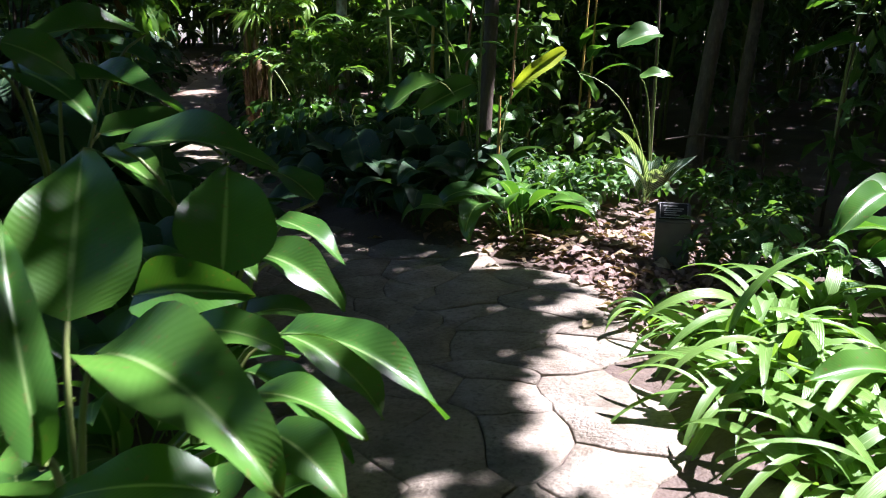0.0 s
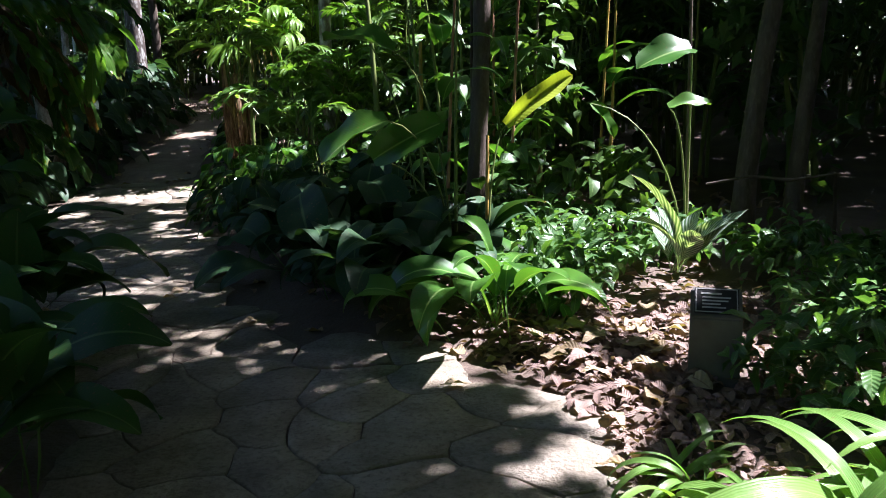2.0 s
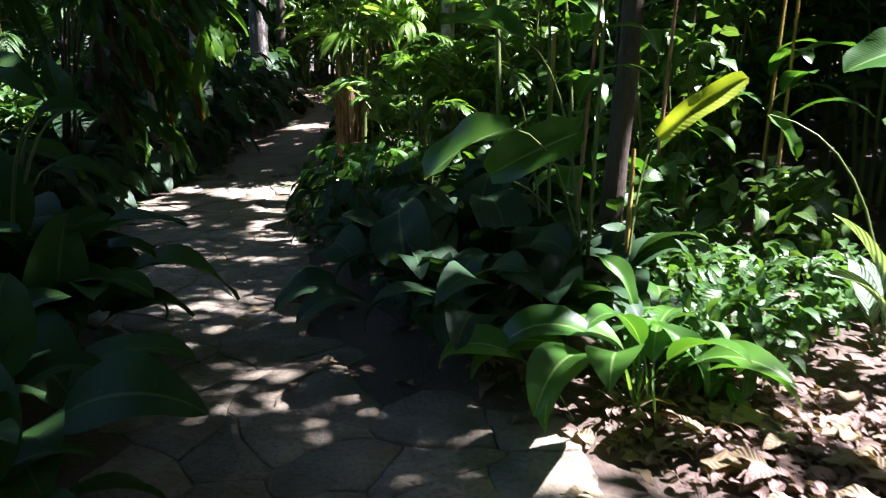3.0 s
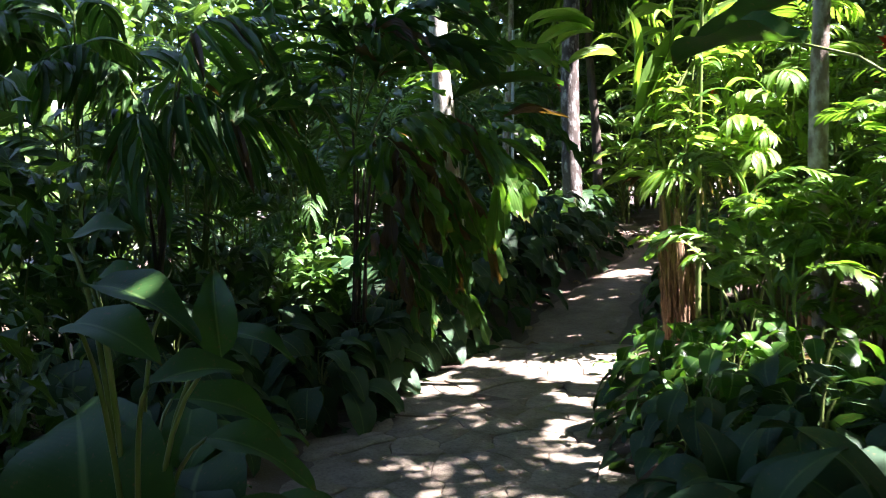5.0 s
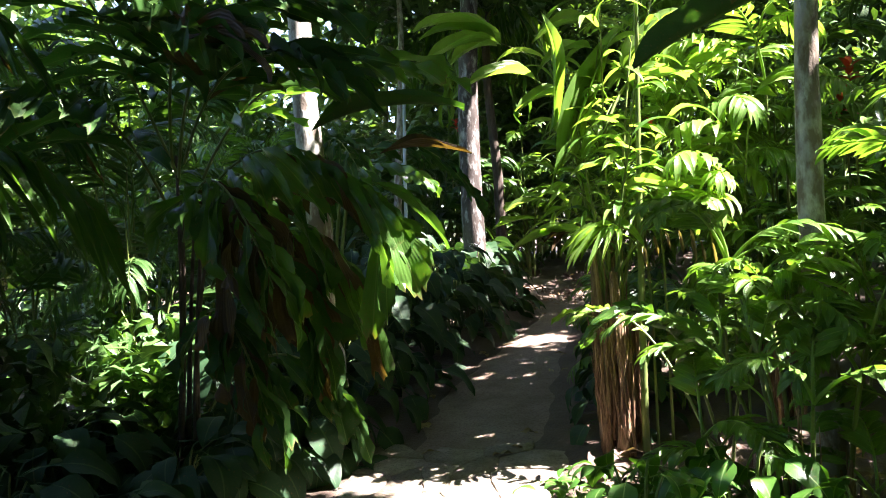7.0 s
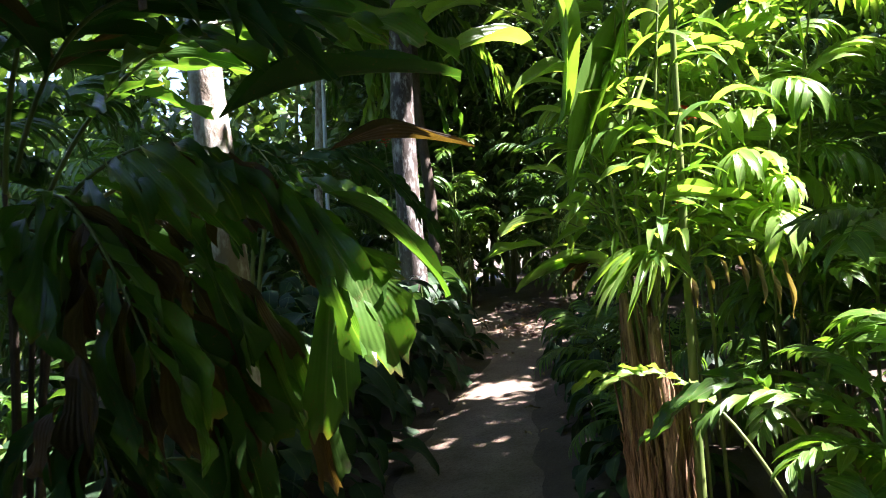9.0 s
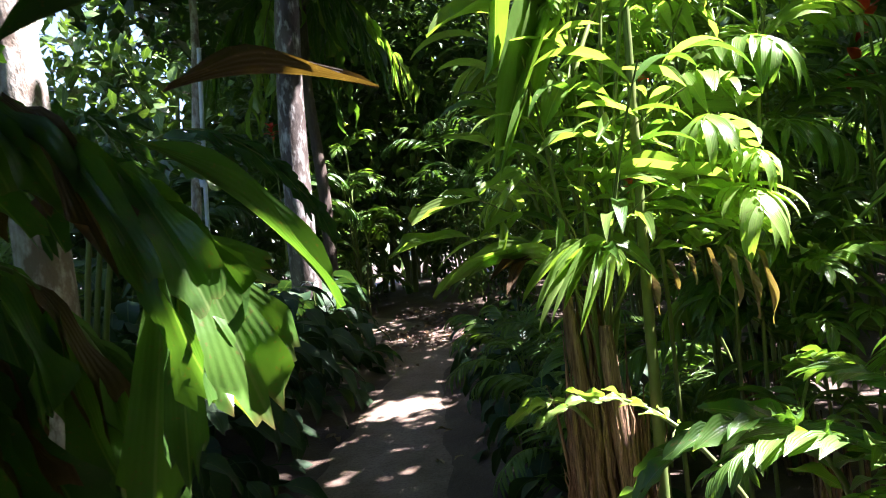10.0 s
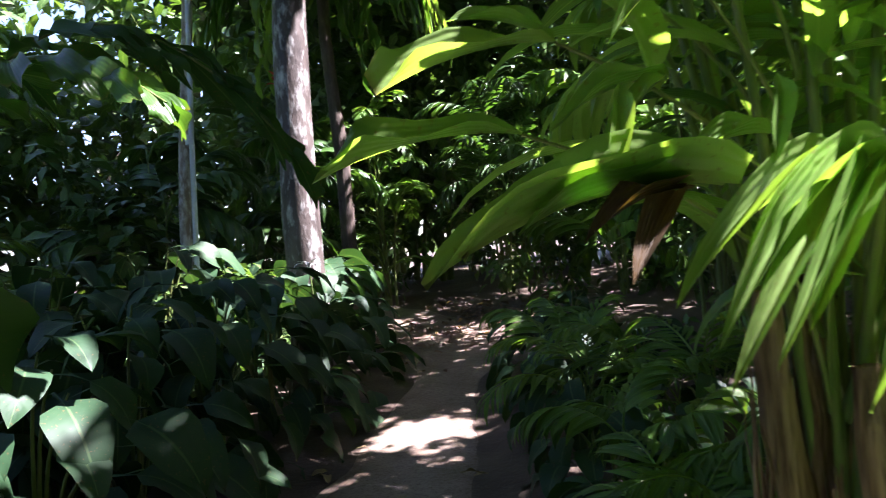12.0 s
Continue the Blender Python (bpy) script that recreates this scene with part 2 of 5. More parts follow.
def profile(kind, u):
    if kind == "ovate":
        return np.clip(np.sin(np.pi * np.clip(u, 0, 1) ** 0.72), 0, 1) ** 0.75 * (1 - 0.25 * u)
    if kind == "lance":
        return np.clip(np.sin(np.pi * np.clip(u, 0, 1) ** 0.85), 0, 1) ** 0.9
    if kind == "strap":
        return np.clip(np.minimum(1, 0.55 + 1.6 * u) * (1 - np.clip(u, 0, 1) ** 3.5), 0, 1)
    if kind == "paddle":
        return np.clip(np.sin(np.pi * np.clip(0.06 + 0.94 * u, 0, 1)), 0, 1) ** 0.45
    if kind == "fish":
        return np.clip(0.12 + 1.1 * u ** 0.8, 0, 1) * np.where(u > 0.97, 0.75, 1.0)
    return np.ones_like(u)


def blade(length, width, kind="ovate", nl=10, nw=4, a0=80.0, a1=-20.0, petiole=0.0, fold=0.25, ruffle=0.0, seed=0, bias=1.3, twist=0.0, stem_w=0.008):
    """A leaf that starts at the origin, rises at a0 degrees in the y-z plane and bends over to a1; petiole: the bare share of its length."""
    rng = np.random.RandomState(seed)
    u = np.linspace(0, 1, nl + 1)
    if petiole:
        k = max(2, int(nl * 0.3))
        u = np.concatenate([np.linspace(0, petiole, k, endpoint=False), np.linspace(petiole, 1, nl + 1)])
    ang = np.radians(a0 + (a1 - a0) * u ** bias)
    du = np.diff(u, prepend=0) * length
    y, z = np.cumsum(np.cos(ang) * du), np.cumsum(np.sin(ang) * du)
    b = (u - petiole) / (1 - petiole)
    w = np.where(b < 0, stem_w / 2, np.maximum(profile(kind, np.clip(b, 0, 1)) * width / 2, stem_w / 2 * (1 - np.clip(b, 0, 1))))
    v = np.linspace(-1, 1, nw + 1)
    U, V = np.meshgrid(b, v, indexing="ij")
    ph = rng.uniform(0, 6.28, 3)
    lift = fold * np.abs(V) * w[:, None] + ruffle * width * (np.abs(V) ** 1.5) * np.sin(U * 11 + ph[0] + np.sign(V) * ph[1]) * (U > 0)
    lift = lift + 0.35 * ruffle * width * np.sin(U * 5 + ph[2]) * V
    tw = np.radians(twist) * np.clip(U, 0, 1)
    X = V * w[:, None] * np.cos(tw)
    lift = lift + V * w[:, None] * np.sin(tw)
    if kind == "fish":  # torn, toothed end
        tooth = (rng.uniform(-0.12, 0.05, nw + 1) - 0.1 * np.abs(v)) * length
        shift = np.clip(U - 0.72, 0, 1) / 0.28 * tooth[None, :]
    else:
        shift = np.zeros_like(U)
    Y = y[:, None] - np.sin(ang)[:, None] * lift + np.cos(ang)[:, None] * shift
    Z = z[:, None] + np.cos(ang)[:, None] * lift + np.sin(ang)[:, None] * shift
    verts = np.stack([X, Y, Z], -1).reshape(-1, 3)
    r, c = len(u), nw + 1
    i = np.arange((r - 1) * (c - 1))
    base = (i // (c - 1)) * c + i % (c - 1)
    faces = np.stack([base, base + 1, base + c + 1, base + c], -1)
    uv = np.stack([np.clip(U, 0, 1), 0.5 + 0.5 * V * np.where(U < 0, 0.02, 1.0)], -1).reshape(-1, 2)
    return verts, faces, uv


def tube(points, radii, sides=6, bumps=0.0, seed=0):
    """A tapered round stem along points, closed at its end."""
    pts = np.asarray(points, float)
    n = len(pts)
    rad = np.interp(np.arange(n), np.linspace(0, n - 1, len(radii)), radii)
    rng = np.random.RandomState(seed)
    tan = np.gradient(pts, axis=0)
    tan /= np.linalg.norm(tan, axis=1)[:, None] + 1e-9
    ref = np.array([0.31, 0.95, 0.05])
    a = np.cross(tan, ref)
    a /= np.linalg.norm(a, axis=1)[:, None] + 1e-9
    b = np.cross(tan, a)
    th = np.arange(sides) / sides * 2 * np.pi
    rr = rad[:, None] * (1 + bumps * rng.uniform(-1, 1, (n, sides)))
    verts = pts[:, None] + rr[..., None] * (np.cos(th)[None, :, None] * a[:, None] + np.sin(th)[None, :, None] * b[:, None])
    verts = verts.reshape(-1, 3)
    i, j = np.meshgrid(np.arange(n - 1), np.arange(sides), indexing="ij")
    i, j = i.ravel(), j.ravel()
    k = (j + 1) % sides
    faces = np.stack([i * sides + j, i * sides + k, (i + 1) * sides + k, (i + 1) * sides + j], -1)
    tip = len(verts)
    verts = np.vstack([verts, pts[-1:]])
    cap = [[(n - 1) * sides + q, (n - 1) * sides + (q + 1) % sides, tip, tip] for q in range(sides)]
    uv = np.tile([[0.3, 0.5]], (len(verts), 1))
    return verts, np.vstack([faces, np.array(cap)[:0].reshape(0, 4).astype(int)]), uv


def arc(p0, p1, p2, n=10):
    """Points on the curve from p0 to p2 that bends towards p1."""
    t = np.linspace(0, 1, n)[:, None]
    p0, p1, p2 = (np.asarray(p, float) for p in (p0, p1, p2))
    return (1 - t) ** 2 * p0 + 2 * t * (1 - t) * p1 + t ** 2 * p2


def turned(x, y, z, spin=0.0, tilt=0.0, roll=0.0, size=1.0):
    return pose(x, y, z, tilt, roll, spin) @ Matrix.Scale(size, 4)


# ---- ground and path ----
LEFT = [(-4, -0.9), (1.0, -0.55), (2.1, -0.5), (4.0, -1.1), (5.1, -1.75), (5.9, -2.8), (7.2, -3.85), (8.8, -4.38), (9.7, -4.42), (10.4, -4.25), (11.8, -4.65), (13.0, -4.75), (15.0, -4.9), (16.2, -5.4), (17.6, -6.1), (19.5, -8.2)]
RIGHT = [(-4, 0.9), (2.2, 0.8), (3.4, 0.97), (3.9, 1.0), (4.5, 0.79), (4.92, 0.25), (5.2, -0.55), (5.5, -0.8), (6.9, -1.45), (8.85, -2.4), (9.9, -2.8), (11.5, -3.28), (13.0, -3.72), (14.7, -4.15), (16.5, -4.35), (17.6, -4.8), (19.5, -6.6)]


def edges(y):
    return (np.interp(y, [p[0] for p in LEFT], [p[1] for p in LEFT]), np.interp(y, [p[0] for p in RIGHT], [p[1] for p in RIGHT]))


def bed_z(x, y):
    """The height of the ground: sunk a little under the paving, uneven in the beds."""
    lo, hi = edges(y)
    out = max(lo - x, x - hi)
    k = min(max(out / 0.25, 0.0), 1.0)
    if y > 19.3 or y < -4:
        k = 1.0
    bump = 0.05 * noise.noise((x * 0.9, y * 0.9, 3.0)) + 0.025 * noise.noise((x * 3.1, y * 3.1, 7.0))
    return ground_z(x, y) + (0.035 + bump) * k - 0.014 * (1 - k)


def axis(lo, hi, step, far):
    mid = list(np.arange(lo, hi + 1e-6, step))
    grow = [step * 1.6 ** k for k in range(1, 40)]
    out = np.cumsum(grow)
    out = out[out < far]
    return np.array([lo - o for o in out[::-1]] + mid + [hi + o for o in out])


def build_ground():
    xs, ys = axis(-9, 7, 0.14, 900), axis(-4, 21, 0.14, 900)
    verts = [(x, y, bed_z(x, y)) for x in xs for y in ys]
    r, c = len(xs), len(ys)
    i = np.arange((r - 1) * (c - 1))
    b = (i // (c - 1)) * c + i % (c - 1)
    faces = np.stack([b, b + c, b + c + 1, b + 1], -1)
    ob = put("ground", mesh_np("ground", verts, faces), M_SOIL)
    tagged(ob, "dark brown garden soil of the planting beds", "ground", kind="structure")


def build_far_path():
    ys = np.arange(9.9, 19.5, 0.12)
    verts, w = [], 14
    for y in ys:
        lo, hi = edges(y)
        for k in range(w + 1):
            f = k / w
            x = lo + (hi - lo) * f
            verts.append((x, y, ground_z(x, y) - 0.012 * max(0.0, min(1.0, 11.0 - y)) - 0.03 * abs(2 * f - 1) ** 4 + 0.012 * noise.noise((x * 2.3, y * 2.3, 1.0))))
    c = w + 1
    i = np.arange((len(ys) - 1) * w)
    b = (i // w) * c + i % w
    faces = np.stack([b, b + 1, b + c + 1, b + c], -1)
    ob = put("path", mesh_np("path", verts, faces), M_PATH)
    tagged(ob, "worn grey-brown packed earth path between the beds", "path", kind="structure")


def clip_cell(poly, px, py, qx, qy):
    """Keeps the side of poly that lies nearer to p than to q."""
    mx, my, nx, ny = (px + qx) / 2, (py + qy) / 2, qx - px, qy - py
    out = []
    for k in range(len(poly)):
        a, b = poly[k], poly[(k + 1) % len(poly)]
        da, db = (a[0] - mx) * nx + (a[1] - my) * ny, (b[0] - mx) * nx + (b[1] - my) * ny
        if da <= 0:
            out.append(a)
        if da * db < 0:
            s = da / (da - db)
            out.append((a[0] + s * (b[0] - a[0]), a[1] + s * (b[1] - a[1])))
    return out


def slab_mesh(poly, rng):
    """One flagstone: wavy outline, worn rounded rim, slightly uneven top; the origin is at its middle."""
    cx, cy = np.mean(poly, axis=0)
    ring = []
    for k in range(len(poly)):
        a, b = np.array(poly[k]), np.array(poly[(k + 1) % len(poly)])
        length = np.linalg.norm(b - a)
        steps = max(1, int(length / 0.06))
        for s in range(steps):
            p = a + (b - a) * s / steps
            warp = noise.noise_vector((p[0] * 3.2, p[1] * 3.2, 0.5)) * 0.06 + noise.noise_vector((p[0] * 1.5, p[1] * 1.5, 9.0)) * 0.2 + noise.noise_vector((p[0] * 12, p[1] * 12, 4.0)) * 0.02
            p = p + (warp.x, warp.y)
            d = p - (cx, cy)
            p = p - d / (np.linalg.norm(d) + 1e-6) * rng.uniform(0.0, 0.006)
            ring.append(p - (cx, cy))
    ring = np.array(ring)
    n = len(ring)
    tilt = rng.uniform(-0.012, 0.012, 2)
    verts, faces = [], []
    for scale, drop in ((0.968, 0.0), (0.991, 0.003), (1.0, 0.013), (1.0, 0.06)):
        for p in ring:
            q = p * scale
            verts.append((q[0], q[1], q @ tilt - drop + rng.uniform(-0.0015, 0.0015)))
    for lev in range(3):
        for k in range(n):
            faces.append((lev * n + k, (lev + 1) * n + k, (lev + 1) * n + (k + 1) % n, lev * n + (k + 1) % n))
    faces.append(tuple(range(n)))
    me = bpy.data.meshes.new("flagstone")
    me.from_pydata(verts, [], faces)
    me.polygons.foreach_set("use_smooth", [True] * len(faces))
    me.update()
    return me, cx, cy


def build_paving():
    rng = np.random.RandomState(5)
    seeds = []
    for _ in range(9000):
        y = rng.uniform(-2.6, 11.0)
        lo, hi = edges(y)
        x = rng.uniform(lo - 0.7, hi + 0.7)
        gap = 0.2 + 0.62 * rng.rand() ** 1.3
        if all((x - a) ** 2 + (y - b) ** 2 > gap * gap for a, b in seeds):
            seeds.append((x, y))
    paving = thing("paved_path", pose(0, 0, 0), "crazy paving of worn grey-brown flagstones with soil joints", "path", kind="structure")
    for x, y in seeds:
        lo, hi = edges(y)
        if not (lo - 0.02 < x < hi - 0.08 and -2.3 < y < 10.45):
            continue
        poly = [(x - 1, y - 1), (x + 1, y - 1), (x + 1, y + 1), (x - 1, y + 1)]
        for a, b in seeds:
            if (a, b) != (x, y) and abs(a - x) < 1.6 and abs(b - y) < 1.6:
                poly = clip_cell(poly, x, y, a, b)
        if len(poly) < 3:
            continue
        me, cx, cy = slab_mesh(poly, rng)
        put("flagstone", me, M_STONE, paving, pose(cx, cy, ground_z(cx, cy) + rng.uniform(-0.004, 0.004), 4.97 if cy > 9.0 else 0, 0, 0))


# ---- leaves in bulk ----
def rand_mats(rng, pts, smin, smax, tilt=-15.0, spread=30.0, roll=25.0):
    n = len(pts)
    a, b, c = rng.uniform(0, 2 * np.pi, n), np.radians(rng.normal(tilt, spread, n)), np.radians(rng.normal(0, roll, n))
    s = rng.uniform(smin, smax, n)
    m = np.zeros((n, 4, 4))
    z = np.zeros(n)
    one = np.ones(n)
    rz = np.stack([np.stack([np.cos(a), -np.sin(a), z], -1), np.stack([np.sin(a), np.cos(a), z], -1), np.stack([z, z, one], -1)], 1)
    rx = np.stack([np.stack([one, z, z], -1), np.stack([z, np.cos(b), -np.sin(b)], -1), np.stack([z, np.sin(b), np.cos(b)], -1)], 1)
    ry = np.stack([np.stack([np.cos(c), z, np.sin(c)], -1), np.stack([z, one, z], -1), np.stack([-np.sin(c), z, np.cos(c)], -1)], 1)
    m[:, :3, :3] = (rz @ rx @ ry) * s[:, None, None]
    m[:, :3, 3] = pts
    m[:, 3, 3] = 1
    return m


LEAF_SMALL = blade(1.0, 0.42, "lance", 3, 2, 25, -35, fold=0.3)
LEAF_ROUND = blade(1.0, 0.62, "ovate", 4, 2, 25, -45, fold=0.3)
LEAF_CANOPY = blade(1.0, 0.5, "ovate", 2, 2, 15, -25, fold=0.2)
LEAF_FAR = blade(1.0, 0.55, "ovate", 3, 1, 15, -35, fold=0.0)


def shrub(name, x, y, rx, ry, h, size, clumps, per, material, label, category="shrub", piece=LEAF_SMALL, low=0.1, seed=1, tilt=-20.0, z0=None, group="", stems=6):
    """A bush: a few stems and clumps of small leaves with gaps between them."""
    rng = np.random.RandomState(seed)
    gz = ground_z(x, y) if z0 is None else z0
    ob = thing(name, pose(x, y, gz), label, category, group)
    cen = []
    while len(cen) < clumps:
        p = rng.uniform(-1, 1, 3)
        r = np.linalg.norm(p)
        if 0.25 < r < 1:
            cen.append((p[0] * rx, p[1] * ry, h * (low + (1 - low) * (0.5 + 0.5 * p[2]))))
    cen = np.array(cen)
    spread = min(rx, ry, h * 0.5) * 0.2
    pts = (cen[:, None] + rng.normal(0, spread, (clumps, per, 3)) * (1, 1, 0.8)).reshape(-1, 3)
    pts[:, 2] = np.maximum(pts[:, 2], 0.04)
    v, f, u = scatter(piece, rand_mats(rng, pts, size * 0.6, size * 1.25, tilt))
    crown = put("foliage", mesh_np("foliage", v, f, u), material, ob)
    tagged(crown, kind="stuff")
    canes = []
    for k in range(stems):
        e = cen[rng.randint(len(cen))]
        b = rng.uniform(-0.2, 0.2, 2) * (rx, ry)
        canes.append(tube(arc((b[0], b[1], -0.05), (b[0], b[1], e[2] * 0.6), e, 6), (0.012 * max(1, h), 0.004), 5))
    v, f, u = join(canes)
    tagged(put("stem", mesh_np("stem", v, f, u), M_CANE, ob), kind="stuff")
    return ob


# ---- single-leaf plants ----
BROAD_SET = [mesh_np("broad_leaf", *blade(0.92, 0.29 + 0.03 * (k % 3), "ovate", 12, 6, 84 - 6 * (k % 3), -20 - 18 * (k % 4), petiole=0.42, fold=0.22, ruffle=0.035, seed=k, twist=(-25, 10, 30, -5, 18, 0)[k], bias=2.0)) for k in range(6)]
DARK_SET = [mesh_np("drooping_leaf", *blade(0.5, 0.2 + 0.02 * (k % 3), "ovate", 7, 4, 45 - 8 * (k % 3), -75 - 6 * (k % 4), petiole=0.35, fold=0.2, ruffle=0.04, seed=20 + k, bias=0.9)) for k in range(5)]
STRAP_SET = [mesh_np("strap_leaf", *blade(0.62 + 0.06 * (k % 4), 0.052 + 0.01 * (k % 3), "strap", 12, 2, 74 - 7 * (k % 4), -82 + 14 * (k % 4), fold=0.3, seed=40 + k, bias=0.95)) for k in range(7)]
PEACE_SET = [mesh_np("pointed_leaf", *blade(0.52, 0.125, "lance", 10, 4, 82 - 8 * (k % 3), -55 + 12 * (k % 3), petiole=0.42, fold=0.25, ruffle=0.02, seed=60 + k, bias=1.7, twist=(20, -20, 0, 35)[k % 4])) for k in range(5)]
PALE_SET = [mesh_np("striped_leaf", *blade(0.42, 0.12, "lance", 9, 4, 80 - 5 * k, 10 + 12 * k, petiole=0.2, fold=0.35, ruffle=0.03, seed=70 + k, bias=1.5)) for k in range(4)]


def rosette(name, x, y, leaves, meshes, leaf_name, material, size, label, category, group="", spread=0.06, seed=1, lean=14, half=None, z0=None):
    """A plant whose leaves rise from one crown, each leaf a part."""
    rng = np.random.RandomState(seed)
    ob = thing(name, pose(x, y, bed_z(x, y) if z0 is None else z0), label, category, group)
    for k in range(leaves):
        spin = 360.0 * k / leaves * 2.618 + rng.uniform(-25, 25)
        if half is not None:
            spin = half[0] + (half[1] - half[0]) * rng.rand()
        r = abs(rng.normal(0, spread))
        m = turned(r * math.cos(k * 2.4), r * math.sin(k * 2.4), -0.01, spin - 90, rng.normal(0, lean), rng.normal(0, 10), size * rng.uniform(0.7, 1.15))
        put(leaf_name, meshes[rng.randint(len(meshes))], material, ob, m)
    return ob


def leaf_bush(name, x, y, leaves, rx, h, material, size, label, category, group="", seed=1):
    """A dense bush of large drooping leaves on short stems."""
    rng = np.random.RandomState(seed)
    gz = bed_z(x, y)
    ob = thing(name, pose(x, y, gz), label, category, group)
    canes = []
    for k in range(leaves):
        t = (k + 0.5) / leaves
        z = h * (0.12 + 0.88 * (1 - t ** 1.3))
        a = k * 2.39996
        r = rx * (1 - 0.75 * (z / h) ** 2) * rng.uniform(0.55, 1.0)
        m = turned(r * math.cos(a), r * math.sin(a), z - 0.12, math.degrees(a) - 90 + rng.uniform(-30, 30), rng.normal(0, 12), rng.normal(0, 14), size * rng.uniform(0.75, 1.25))
        put("leaf", DARK_SET[rng.randint(len(DARK_SET))], material, ob, m)
        if k % 4 == 0:
            canes.append(tube(arc((0.05 * math.cos(a), 0.05 * math.sin(a), -0.05), (0.2 * r * math.cos(a), 0.2 * r * math.sin(a), z * 0.7), (r * math.cos(a), r * math.sin(a), z - 0.1), 6), (0.012, 0.005), 5))
    for v, f, u in canes:
        put("stem", mesh_np("stem", v, f, u), M_CANE, ob)
    return ob


# ---- palms ----
def frond(length, count, leaf_len, leaf_w, a0, a1, bias=1.0, sweep=50.0, hang=20.0, kind="strap", seed=0, bare=0.22, nl=5, nw=2, vee=15.0, droop=45.0):
    """A feather frond in the y-z plane: midrib and two rows of leaflets. Returns the midrib and the leaflets' matrices, with the leaflet."""
    rng = np.random.RandomState(seed)
    u = np.linspace(0, 1, 16)
    ang = np.radians(a0 + (a1 - a0) * u ** bias)
    d = length / 15
    y = np.concatenate([[0], np.cumsum(np.cos(ang[:-1]) * d)])
    z = np.concatenate([[0], np.cumsum(np.sin(ang[:-1]) * d)])
    rib = tube(np.stack([np.zeros(16), y, z], -1), (0.011, 0.008, 0.003), 5)
    mats = []
    for k in range(count):
        t = bare + (1 - bare) * (k // 2 + 0.5) / (count // 2)
        side = 1 if k % 2 else -1
        yy, zz, aa = np.interp(t, u, y), np.interp(t, u, z), math.degrees(np.interp(t, u, ang))
        out = sweep * (1.15 - 0.7 * t) + rng.normal(0, 5)
        size = (0.55 + 0.9 * math.sin(math.pi * min(1, 0.12 + 0.8 * t)) * 0.5) * rng.uniform(0.88, 1.1)
        m = pose(0, yy, zz, aa, 0, 0) @ pose(0, 0, 0, 0, 0, -side * out) @ pose(0, 0, 0, vee - hang + rng.normal(0, 7), side * rng.normal(12, 8), 0) @ Matrix.Scale(size, 4)
        mats.append(m)
    leaf = blade(leaf_len, leaf_w, kind, nl, nw, 4, -droop, fold=0.35 if kind != "fish" else 0.12, seed=seed, bias=1.2, ruffle=0.05 if kind == "fish" else 0.0)
    return rib, leaf, mats


def frond_mesh(name, *args, **kw):
    rib, leaf, mats = frond(*args, **kw)
    v, f, u = join([rib, scatter(leaf, np.array([np.array(m) for m in mats]))])
    return mesh_np(name, v, f, u)


FEATHER_SET = [frond_mesh("frond", 1.15, 34, 0.34, 0.042, 78 - 10 * k, -25 - 8 * k, 1.2, 58, 18, "lance", seed=80 + k) for k in range(4)]
WIDE_SET = [frond_mesh("frond", 1.0, 18, 0.42, 0.085, 72 - 10 * k, -28 - 10 * k, 1.1, 55, 24, "strap", seed=90 + k, droop=60, nl=6) for k in range(4)]
OVAL_SET = [frond_mesh("frond", 0.8, 24, 0.21, 0.062, 80 - 12 * k, -35 - 8 * k, 1.15, 62, 8, "lance", seed=120 + k, bare=0.28, droop=40) for k in range(4)]


